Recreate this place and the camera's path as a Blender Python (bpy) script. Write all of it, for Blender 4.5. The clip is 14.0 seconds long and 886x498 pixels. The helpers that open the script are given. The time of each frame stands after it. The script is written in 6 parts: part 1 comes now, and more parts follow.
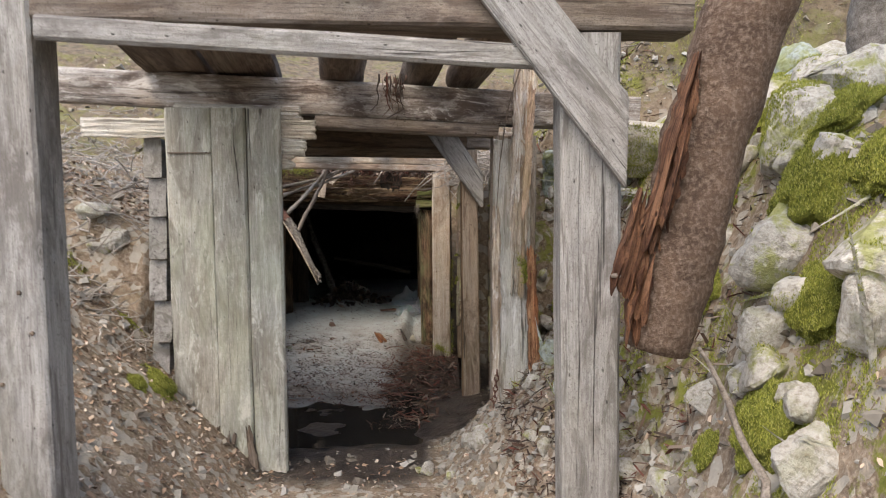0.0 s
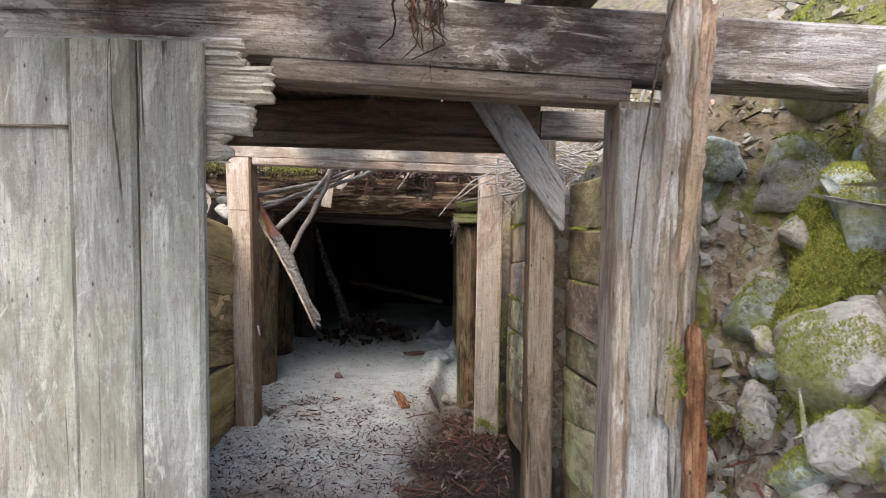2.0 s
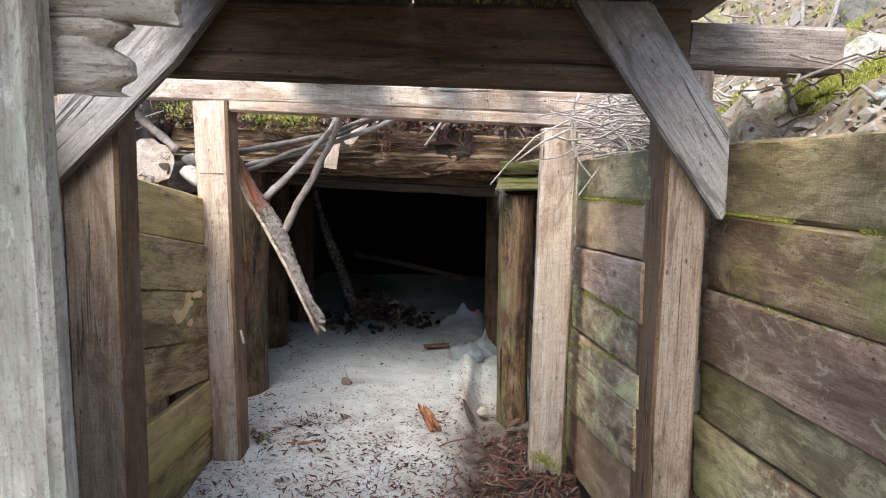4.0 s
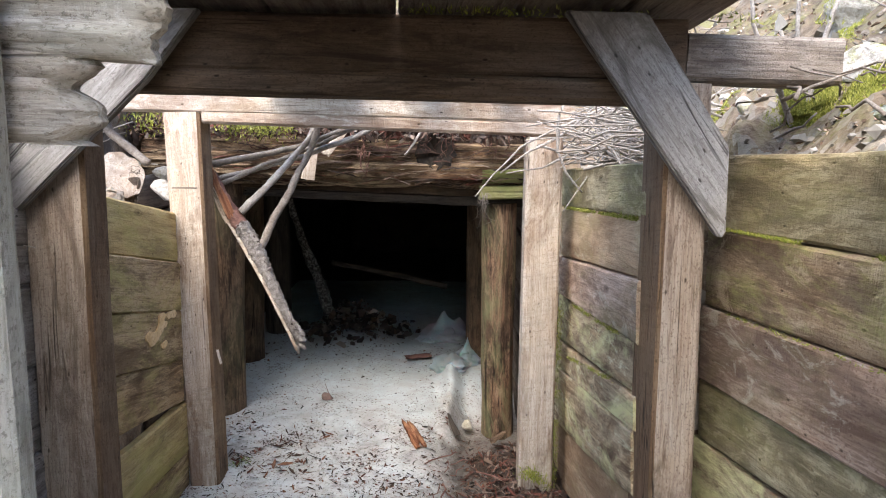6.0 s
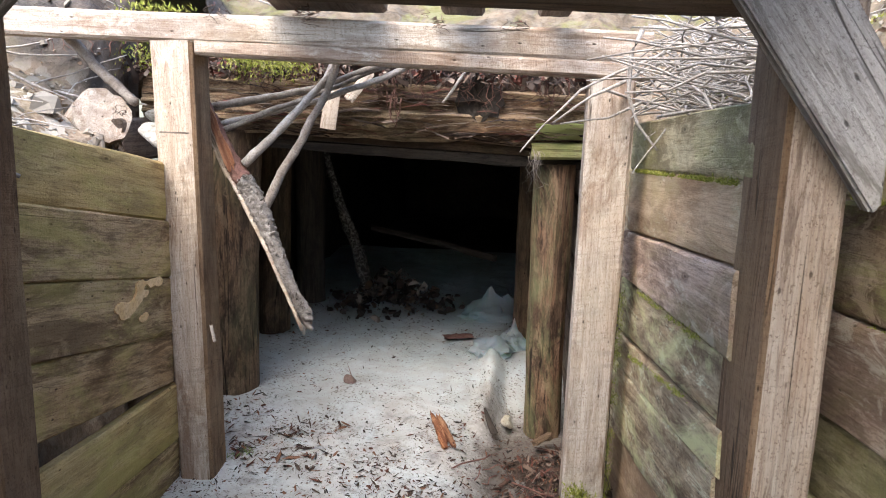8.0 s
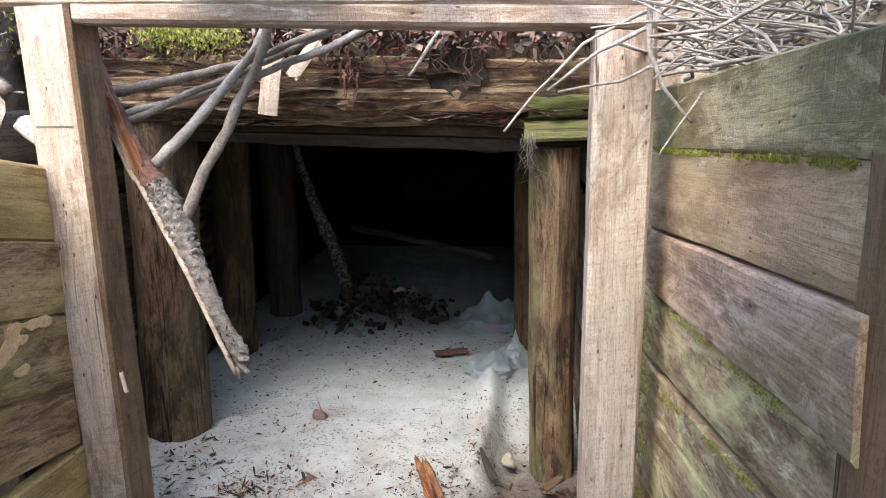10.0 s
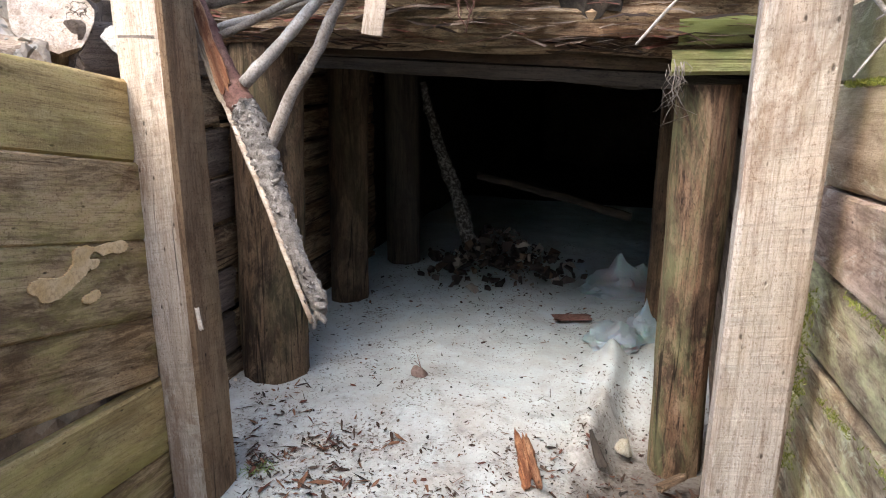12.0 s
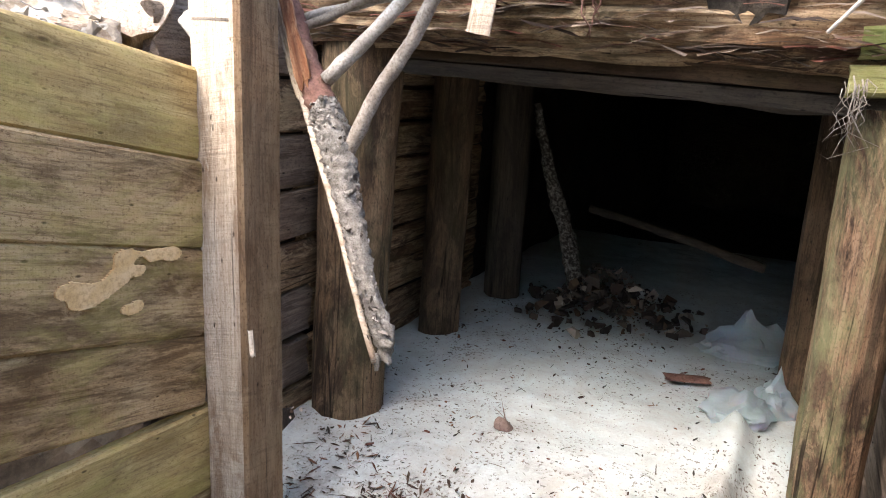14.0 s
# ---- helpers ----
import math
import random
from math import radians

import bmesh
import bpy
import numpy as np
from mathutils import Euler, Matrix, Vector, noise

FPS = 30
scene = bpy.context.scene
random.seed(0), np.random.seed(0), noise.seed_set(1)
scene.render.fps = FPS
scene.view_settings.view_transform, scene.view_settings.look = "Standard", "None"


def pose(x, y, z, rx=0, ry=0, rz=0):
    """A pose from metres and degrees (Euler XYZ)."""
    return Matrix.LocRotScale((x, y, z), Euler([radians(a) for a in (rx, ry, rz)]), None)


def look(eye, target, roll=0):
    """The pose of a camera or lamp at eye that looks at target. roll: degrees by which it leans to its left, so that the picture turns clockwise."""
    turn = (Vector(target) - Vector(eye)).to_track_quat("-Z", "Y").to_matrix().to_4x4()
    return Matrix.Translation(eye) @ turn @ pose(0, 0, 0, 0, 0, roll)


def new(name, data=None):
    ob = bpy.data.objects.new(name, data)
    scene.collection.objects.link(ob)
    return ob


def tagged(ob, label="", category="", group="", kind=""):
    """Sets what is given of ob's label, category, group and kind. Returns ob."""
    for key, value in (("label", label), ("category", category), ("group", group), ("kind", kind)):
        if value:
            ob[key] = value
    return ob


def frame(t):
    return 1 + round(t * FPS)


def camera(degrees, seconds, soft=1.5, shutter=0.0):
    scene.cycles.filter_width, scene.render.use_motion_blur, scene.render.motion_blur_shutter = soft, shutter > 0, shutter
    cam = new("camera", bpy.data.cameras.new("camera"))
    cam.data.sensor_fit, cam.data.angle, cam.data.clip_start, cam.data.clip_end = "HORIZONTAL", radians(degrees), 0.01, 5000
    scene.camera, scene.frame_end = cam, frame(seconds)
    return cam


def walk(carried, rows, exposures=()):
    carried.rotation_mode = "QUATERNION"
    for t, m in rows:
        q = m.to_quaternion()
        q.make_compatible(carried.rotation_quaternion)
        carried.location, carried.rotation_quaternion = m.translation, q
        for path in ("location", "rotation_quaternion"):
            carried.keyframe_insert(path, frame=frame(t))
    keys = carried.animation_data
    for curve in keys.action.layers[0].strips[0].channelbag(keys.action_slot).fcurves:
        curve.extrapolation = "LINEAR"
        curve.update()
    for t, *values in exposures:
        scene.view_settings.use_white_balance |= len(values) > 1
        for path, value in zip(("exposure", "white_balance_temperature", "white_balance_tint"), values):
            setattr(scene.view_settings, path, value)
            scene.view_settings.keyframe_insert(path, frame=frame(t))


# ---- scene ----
cam = camera(63.2, 14.0, 1.0, 0.15)
PATH = [
    (0, (0.017, 0.009, 1.684), (0.015, 2.001, 1.506), -0.2),
    (0.5, (-0.021, 0.443, 1.698), (0.068, 2.42, 1.41), 6.2),
    (1, (-0.083, 0.959, 1.703), (-0.074, 2.937, 1.407), 6.1),
    (1.5, (0.012, 1.544, 1.697), (-0.055, 3.531, 1.473), 2.9),
    (2, (-0.11, 2.053, 1.698), (-0.198, 4.045, 1.536), 0.9),
    (2.5, (-0.257, 2.57, 1.66), (-0.341, 4.556, 1.438), 0.9),
    (2.7, (-0.278, 2.687, 1.681), (-0.429, 4.661, 1.395), -0.3),
    (3, (-0.342, 3.026, 1.627), (-0.426, 5.005, 1.351), 1.2),
    (3.2, (-0.403, 3.146, 1.649), (-0.479, 5.125, 1.371), 1.4),
    (5.3, (-0.474, 3.495, 1.763), (-0.495, 5.469, 1.443), 0.3),
    (5.5, (-0.479, 3.502, 1.77), (-0.488, 5.476, 1.453), 0.3),
    (6, (-0.507, 3.49, 1.78), (-0.501, 5.468, 1.483), 0.6),
    (6.5, (-0.546, 3.497, 1.77), (-0.533, 5.475, 1.477), 1.2),
    (7, (-0.534, 3.619, 1.743), (-0.538, 5.594, 1.422), 1.1),
    (7.5, (-0.428, 3.912, 1.693), (-0.508, 5.879, 1.343), 1.5),
    (8, (-0.391, 4.134, 1.684), (-0.56, 6.088, 1.294), 1.9),
    (8.2, (-0.417, 4.244, 1.663), (-0.603, 6.193, 1.256), 1.8),
    (10.3, (-0.324, 4.865, 1.628), (-0.51, 6.809, 1.198), -0.7),
    (10.5, (-0.333, 4.875, 1.625), (-0.521, 6.813, 1.167), -0.5),
    (11, (-0.344, 4.887, 1.604), (-0.557, 6.812, 1.104), 0.2),
    (11.5, (-0.318, 4.994, 1.578), (-0.677, 6.888, 1.046), 0.5),
    (12, (-0.27, 5.203, 1.519), (-0.839, 7.043, 0.98), 0.6),
    (12.5, (-0.238, 5.3, 1.502), (-0.88, 7.127, 1.003), 0.7),
    (13, (-0.228, 5.305, 1.471), (-0.782, 7.19, 1.098), 4.2),
    (13.5, (-0.289, 5.388, 1.501), (-1.153, 7.137, 1.061), 4.8),
    (14, (-0.354, 5.556, 1.436), (-1.207, 7.303, 0.966), 3.3),
]
EXPOSURES = [(0, 1.0, 7550, 10), (1.5, 1.25, 7150, 10), (2, 1.5, 6950, 10), (3, 1.8, 6900, 10), (5.5, 2.0, 6800, 10), (8, 2.02, 6850, 10), (10.5, 2.15, 6800, 10), (11.5, 2.2, 6800, 10), (12.5, 2.25, 6850, 10), (13.5, 2.46, 7000, 10), (14, 2.7, 7050, 10)]
walk(cam, [(t, look(eye, target, roll)) for t, eye, target, roll in PATH], EXPOSURES)

# ---- sky and light ----
world = bpy.data.worlds.new("overcast_sky")
scene.world = world
world.use_nodes = True
wn = world.node_tree.nodes
sky = wn.new("ShaderNodeTexSky")
sky.sky_type = "NISHITA"
sky.sun_disc = False
sky.sun_elevation = radians(55.5)
sky.sun_rotation = radians(205.5)
sky.air_density, sky.dust_density, sky.ozone_density = 1.0, 2.0, 1.5
wn["Background"].inputs["Strength"].default_value = 0.225
world.node_tree.links.new(sky.outputs["Color"], wn["Background"].inputs["Color"])
sun = new("sun", bpy.data.lights.new("sun", "SUN"))
sun.data.energy, sun.data.angle, sun.data.color = 1.3, radians(46), (1.0, 0.98, 0.96)
sun.matrix_basis = look((-2.0, -4.2, 6.8), (0, 0, 0))


# ---- materials ----
def nodes_of(name, rough=0.9):
    m = bpy.data.materials.new(name)
    m.use_nodes = True
    t = m.node_tree
    b = t.nodes["Principled BSDF"]
    b.inputs["Roughness"].default_value = rough
    b.inputs["Specular IOR Level"].default_value = 0.25
    return m, t, b


def add(t, kind, **values):
    n = t.nodes.new(kind)
    for k, v in values.items():
        n.inputs[k].default_value = v
    return n


def mixed(t, fac, a, b, kind="MIX"):
    n = t.nodes.new("ShaderNodeMix")
    n.data_type, n.blend_type = "RGBA", kind
    for sock, v in ((n.inputs[0], fac), (n.inputs[6], a), (n.inputs[7], b)):
        if isinstance(v, bpy.types.NodeSocket):
            t.links.new(v, sock)
        else:
            sock.default_value = v if isinstance(v, float) else (*v, 1)
    return n.outputs[2]


def ramp(t, src, *stops):
    n = t.nodes.new("ShaderNodeValToRGB")
    while len(n.color_ramp.elements) < len(stops):
        n.color_ramp.elements.new(0.5)
    for e, (p, c) in zip(n.color_ramp.elements, stops):
        e.position, e.color = p, (c, c, c, 1) if isinstance(c, (int, float)) else (*c, 1)
    t.links.new(src, n.inputs[0])
    return n.outputs[0]


def coords(t, scale, shift=True):
    """Object coordinates, moved by a random amount from object to object, stretched by scale."""
    c = t.nodes.new("ShaderNodeTexCoord").outputs["Object"]
    if shift:
        info = t.nodes.new("ShaderNodeObjectInfo")
        off = t.nodes.new("ShaderNodeVectorMath")
        off.operation = "MULTIPLY"
        t.links.new(info.outputs["Random"], off.inputs[0])
        off.inputs[1].default_value = (41.0, 23.0, 17.0)
        plus = t.nodes.new("ShaderNodeVectorMath")
        t.links.new(c, plus.inputs[0])
        t.links.new(off.outputs[0], plus.inputs[1])
        c = plus.outputs[0]
    n = t.nodes.new("ShaderNodeMapping")
    n.inputs["Scale"].default_value = scale
    t.links.new(c, n.inputs["Vector"])
    return n.outputs[0]


def noisy(t, vec, scale, detail=4.0, rough=0.6, distort=0.0):
    n = add(t, "ShaderNodeTexNoise", Scale=scale, Detail=detail, Roughness=rough, Distortion=distort)
    t.links.new(vec, n.inputs["Vector"])
    return n.outputs["Fac"]


def bumped(t, b, src, strength=0.5, distance=0.01):
    n = add(t, "ShaderNodeBump", Strength=strength, Distance=distance)
    t.links.new(src, n.inputs["Height"])
    t.links.new(n.outputs[0], b.inputs["Normal"])


def wood(name, dark, mid, light, green=0.0, stain=0.5, moss=(0.10, 0.13, 0.04), pale=0.0, saw=0.0, rough=0.88, streak=0.6, pit=0.7, warm=0.4, checks=1.0, damp=0.0):
    """Sawn or split timber with its grain along the local x axis: drying cracks, knots, nail pits, stained and bleached patches, saw marks, algae."""
    m, t, b = nodes_of(name, rough)
    grain = noisy(t, coords(t, (1.1, 20, 20)), 1.6, 9, 0.74, 0.45)
    fine = noisy(t, coords(t, (5, 120, 120)), 1.5, 4, 0.7)
    big = noisy(t, coords(t, (0.9, 2.8, 2.8)), 1.9, 10, 0.72, 0.8)
    blot = noisy(t, coords(t, (3.0, 6.5, 6.5)), 2.0, 10, 0.78, 0.4)
    check = noisy(t, coords(t, (0.45, 15, 15)), 1.0, 3, 0.45, 0.25)
    part_ = noisy(t, coords(t, (1.2, 6, 6)), 1.0, 3, 0.5)
    grit = noisy(t, coords(t, (1, 1.5, 1.5)), 110, 4, 0.75)
    deep = tuple(c * 0.28 for c in dark)
    half = 0.5 * (1.02 - streak) * 0.5
    col = mixed(t, ramp(t, grain, (0.5 - half, 0), (0.5 + half, 1)), mid, light)
    col = mixed(t, ramp(t, big, (0.40, stain), (0.53, 0)), col, dark)
    col = mixed(t, ramp(t, blot, (0.52, 0), (0.62, 0.6)), col, light)
    run = noisy(t, coords(t, (0.8, 8, 8)), 1.8, 8, 0.72, 0.9)
    col = mixed(t, ramp(t, run, (0.55, 0), (0.62, stain)), col, dark)
    col = mixed(t, ramp(t, fine, (0.36, 0.52), (0.50, 0)), col, dark)
    col = mixed(t, ramp(t, grit, (0.37, 0.7), (0.45, 0)), col, dark)
    knots = add(t, "ShaderNodeTexVoronoi", Scale=1.0, Randomness=1.0)
    t.links.new(coords(t, (2.2, 6.5, 6.5)), knots.inputs["Vector"])
    col = mixed(t, ramp(t, knots.outputs["Distance"], (0.02, 0.95), (0.045, 0.35), (0.07, 0.6), (0.12, 0)), col, tuple(c * 0.5 for c in dark))
    pits = add(t, "ShaderNodeTexVoronoi", Scale=1.0, Randomness=1.0)
    t.links.new(coords(t, (11, 24, 24)), pits.inputs["Vector"])
    col = mixed(t, ramp(t, pits.outputs["Distance"], (0.05, 0.85), (0.10, 0)), col, deep)
    hue = noisy(t, coords(t, (0.8, 2.0, 2.0)), 1.6, 6, 0.65, 0.5)
    col = mixed(t, ramp(t, hue, (0.40, warm), (0.58, 0)), col, mixed(t, 1.0, col, (1.0, 0.80, 0.62), "MULTIPLY"))
    info = t.nodes.new("ShaderNodeObjectInfo")
    col = mixed(t, ramp(t, info.outputs["Random"], (0.0, 0.28), (0.5, 0.0)), col, dark)
    if damp:
        soak = noisy(t, coords(t, (1.3, 5.0, 5.0)), 1.1, 11, 0.76, 0.7)
        col = mixed(t, ramp(t, soak, (0.455, damp), (0.50, damp * 0.35), (0.54, 0)), col, tuple(c * 0.75 for c in dark))
    if pale:
        spots = noisy(t, coords(t, (2.2, 7, 7)), 1.4, 10, 0.8, 1.0)
        col = mixed(t, ramp(t, spots, (0.55, 0), (0.60, pale)), col, tuple(min(0.8, c * 1.4) for c in light))
    if green:
        algae = noisy(t, coords(t, (1.1, 3.0, 3.0)), 1.3, 10, 0.75, 0.5)
        col = mixed(t, ramp(t, algae, (0.47, 0), (0.60, green)), col, moss)
    teeth = None
    if saw:
        tilt = t.nodes.new("ShaderNodeMapping")
        tilt.inputs["Rotation"].default_value = (0, 0.16, 0.16)
        t.links.new(coords(t, (1, 1, 1)), tilt.inputs["Vector"])
        squeeze = t.nodes.new("ShaderNodeMapping")
        squeeze.inputs["Scale"].default_value = (85, 3.0, 3.0)
        t.links.new(tilt.outputs[0], squeeze.inputs["Vector"])
        teeth = noisy(t, squeeze.outputs[0], 1.0, 4, 0.65, 0.8)
        patch = t.nodes.new("ShaderNodeMath")
        patch.operation = "MULTIPLY"
        t.links.new(ramp(t, teeth, (0.38, saw), (0.50, 0)), patch.inputs[0])
        t.links.new(ramp(t, blot, (0.44, 0.15), (0.56, 1)), patch.inputs[1])
        col = mixed(t, patch.outputs[0], col, tuple(c * 0.55 for c in mid))
    line = ramp(t, check, (0.488, 0), (0.497, 0.9), (0.503, 0.9), (0.512, 0))
    some = t.nodes.new("ShaderNodeMath")
    some.operation = "MULTIPLY"
    t.links.new(line, some.inputs[0])
    t.links.new(ramp(t, part_, (0.53, 0), (0.61, checks)), some.inputs[1])
    crack = some.outputs[0]
    col = mixed(t, crack, col, deep)
    t.links.new(col, b.inputs["Base Color"])
    h = mixed(t, 0.45, grain, mixed(t, 0.6, fine, grit))
    if saw:
        h = mixed(t, 0.30, h, teeth)
    h = mixed(t, ramp(t, pits.outputs["Distance"], (0.05, 0.6), (0.12, 0)), h, (0.0, 0.0, 0.0))
    bumped(t, b, mixed(t, crack, h, (0.0, 0.0, 0.0)), min(1.0, pit * 1.25), 0.011)
    return m


GREY = wood("grey_weathered_wood", (0.13, 0.118, 0.110), (0.255, 0.246, 0.238), (0.414, 0.400, 0.387), 0.12, 0.8, (0.26, 0.27, 0.20), streak=0.55, warm=0.12)
BEAM = wood("dark_brown_beam_wood", (0.08, 0.06, 0.05), (0.19, 0.155, 0.13), (0.34, 0.30, 0.265), 0.1, 0.7, (0.16, 0.16, 0.10), streak=0.6)
PALE = wood("pale_greenish_wood", (0.175, 0.160, 0.135), (0.375, 0.37, 0.33), (0.54, 0.535, 0.49), 0.32, 0.7, (0.33, 0.36, 0.25), 0.45, 0.20, streak=0.4, pit=0.55, warm=0.25, damp=0.3)
BROWN = wood("brown_grey_wood", (0.13, 0.092, 0.07), (0.39, 0.315, 0.255), (0.56, 0.49, 0.42), 0.15, 0.75, (0.24, 0.23, 0.12), 0.0, 0.25, streak=0.55)
TAN = wood("tan_sawn_wood", (0.20, 0.135, 0.095), (0.44, 0.365, 0.30), (0.60, 0.54, 0.475), 0.12, 0.75, (0.36, 0.35, 0.22), 0.30, 0.40, streak=0.45)
# Brown beam darkened in its colour for the shade under the roof planks.
UMBER = wood("shaded_umber_beam_wood", (0.045, 0.030, 0.021), (0.115, 0.080, 0.056), (0.20, 0.150, 0.110), 0.05, 0.7, (0.10, 0.10, 0.05), streak=0.45)
# Browner wood for post flanks, darkened for the side away from the light.
SHADED_FLANK = wood("brown_shaded_flank_wood", (0.085, 0.050, 0.030), (0.20, 0.130, 0.078), (0.30, 0.21, 0.135), 0.1, 0.6, (0.2, 0.19, 0.09), 0.1, 0.4, streak=0.4)
DARK = wood("dark_old_wood", (0.05, 0.036, 0.029), (0.14, 0.108, 0.088), (0.26, 0.21, 0.175), 0.15, 0.6, (0.11, 0.11, 0.06))
BOARD = wood("brown_damp_board_wood", (0.13, 0.083, 0.05), (0.40, 0.285, 0.175), (0.56, 0.45, 0.32), 0.6, 0.65, (0.38, 0.39, 0.13), 0.35, 0.35, streak=0.35, checks=0.2, damp=0.7)
OLIVE = wood("olive_damp_board_wood", (0.13, 0.105, 0.055), (0.40, 0.335, 0.205), (0.56, 0.49, 0.33), 0.3, 0.65, (0.36, 0.36, 0.13), 0.3, 0.40, streak=0.35, checks=0.15, damp=0.6)
YELLOW = wood("yellowish_board_wood", (0.18, 0.12, 0.05), (0.46, 0.345, 0.15), (0.56, 0.45, 0.235), 0.5, 0.5, (0.45, 0.40, 0.12), 0.0, 0.14, streak=0.3, pit=0.4, checks=0.15, damp=0.45)
GREENW = wood("green_algae_wood", (0.13, 0.12, 0.05), (0.210, 0.210, 0.091), (0.294, 0.301, 0.154), 0.8, 0.7, (0.21, 0.24, 0.08))
LICHENW = wood("bleached_eroded_wood", (0.20, 0.18, 0.155), (0.46, 0.445, 0.41), (0.64, 0.63, 0.60), 0.2, 0.65, (0.38, 0.41, 0.30), 0.55, 0.0, streak=0.5, pit=0.9)
TANB = wood("tan_brown_damp_board_wood", (0.22, 0.14, 0.08), (0.60, 0.435, 0.285), (0.75, 0.60, 0.43), 0.25, 0.5, (0.42, 0.38, 0.15), 0.25, 0.30, streak=0.35, checks=0.2, damp=0.5)
PINK = wood("dark_pinkish_board_wood", (0.14, 0.088, 0.062), (0.50, 0.36, 0.275), (0.68, 0.545, 0.45), 0.2, 0.7, (0.38, 0.37, 0.15), 0.3, 0.1, streak=0.35, checks=0.2, damp=0.5)
STREAK = wood("pale_streaked_board_wood", (0.12, 0.078, 0.048), (0.46, 0.345, 0.215), (0.68, 0.58, 0.40), 0.9, 0.8, (0.64, 0.63, 0.33), 0.6, 0.0, streak=0.5, checks=0.3, damp=0.45)
LINING = wood("tan_brown_board_wood", (0.11, 0.064, 0.030), (0.42, 0.29, 0.155), (0.53, 0.395, 0.24), 0.5, 0.7, (0.42, 0.37, 0.12), 0.2, 0.14, streak=0.3, pit=0.5, checks=0.4, damp=0.7)
LOGW = wood("barkless_log_wood", (0.035, 0.020, 0.013), (0.175, 0.100, 0.062), (0.28, 0.19, 0.125), 0.40, 1.0, (0.23, 0.255, 0.125), 0.35, streak=0.3, damp=0.7)
ROT = wood("rotten_log_wood", (0.045, 0.026, 0.018), (0.24, 0.15, 0.092), (0.44, 0.33, 0.22), 0.15, 0.9, (0.18, 0.18, 0.08), 0.35, streak=0.95, pit=1.0)
ORANGE = wood("orange_heartwood", (0.10, 0.035, 0.018), (0.30, 0.125, 0.060), (0.46, 0.27, 0.155), 0.0, 0.8, streak=0.7, pit=1.0)
REDWOOD = wood("red_brown_torn_heartwood", (0.035, 0.015, 0.009), (0.10, 0.043, 0.024), (0.21, 0.108, 0.062), 0.0, 0.9, streak=0.8, pit=1.0)
LOGM = wood("brown_barkless_log_wood", (0.026, 0.016, 0.011), (0.125, 0.078, 0.048), (0.21, 0.150, 0.098), 0.25, 0.95, (0.14, 0.14, 0.07), 0.35, streak=0.35, damp=0.6)
HEADER = wood("dark_bleached_header_wood", (0.075, 0.055, 0.046), (0.24, 0.20, 0.175), (0.50, 0.475, 0.45), 0.1, 0.9, (0.16, 0.16, 0.10), 0.6, streak=0.6)
SILVER = wood("silvery_rotten_wood", (0.20, 0.145, 0.105), (0.50, 0.43, 0.365), (0.70, 0.65, 0.59), 0.2, 0.6, (0.30, 0.27, 0.14), 0.55, streak=0.85, pit=1.0)


def mottled(name, a, b_, c, scale, rough=0.9, bump=0.6, dist=0.02, moss=0.0, mosscol=(0.17, 0.20, 0.03)):
    """Stone, bark or earth: three colours in patches at two scales."""
    m, t, b = nodes_of(name, rough)
    v = coords(t, (1, 1, 1))
    big = noisy(t, v, scale, 6, 0.65, 0.3)
    small = noisy(t, v, scale * 7, 5, 0.7)
    col = mixed(t, ramp(t, big, (0.35, 0), (0.65, 1)), a, b_)
    col = mixed(t, ramp(t, small, (0.45, 0), (0.68, 0.8)), col, c)
    if moss:
        g = noisy(t, v, scale * 0.8, 6, 0.7, 0.4)
        tint = mixed(t, small, mosscol, tuple(x * 0.45 for x in mosscol))
        col = mixed(t, ramp(t, g, (0.5, 0), (0.58, moss)), col, tint)
    t.links.new(col, b.inputs["Base Color"])
    bumped(t, b, mixed(t, 0.5, big, small), bump, dist)
    return m


ROCK = mottled("grey_rock", (0.40, 0.375, 0.33), (0.58, 0.555, 0.51), (0.20, 0.17, 0.14), 6, 0.92, 1.0, 0.03, 0.75, (0.34, 0.36, 0.07))
WHITE_ROCK = mottled("pale_quartz_rock", (0.40, 0.38, 0.34), (0.56, 0.54, 0.50), (0.21, 0.175, 0.135), 9, 0.9, 1.0, 0.03, 0.3, (0.26, 0.27, 0.07))
GREEN_ROCK = mottled("bluish_rock", (0.31, 0.35, 0.335), (0.46, 0.51, 0.485), (0.15, 0.14, 0.11), 6, 0.9, 1.0, 0.03, 0.6, (0.34, 0.36, 0.07))
BARK = mottled("grey_flaky_bark", (0.15, 0.13, 0.115), (0.33, 0.305, 0.28), (0.06, 0.048, 0.04), 38, 0.95, 1.0, 0.015)
TWIG = mottled("dry_grey_twig", (0.27, 0.24, 0.215), (0.46, 0.43, 0.395), (0.14, 0.115, 0.095), 20, 0.9, 0.6, 0.005)
STICK = mottled("brown_grey_stick", (0.16, 0.13, 0.108), (0.30, 0.265, 0.23), (0.075, 0.058, 0.047), 22, 0.9, 0.7, 0.006)
REDBARK = mottled("red_brown_bark", (0.13, 0.06, 0.05), (0.23, 0.13, 0.10), (0.06, 0.03, 0.022), 16, 0.9, 0.7, 0.01)
TRUNK = mottled("brown_trunk_bark", (0.065, 0.040, 0.028), (0.125, 0.080, 0.055), (0.24, 0.18, 0.14), 11, 0.8, 1.0, 0.02)
# Bark kept near black to sink it in the tunnel's dark; flecks are lichen.
LICHEN = mottled("pale_lichen_bark", (0.025, 0.02, 0.017), (0.06, 0.05, 0.042), (0.45, 0.43, 0.39), 7, 0.95, 0.5, 0.006)
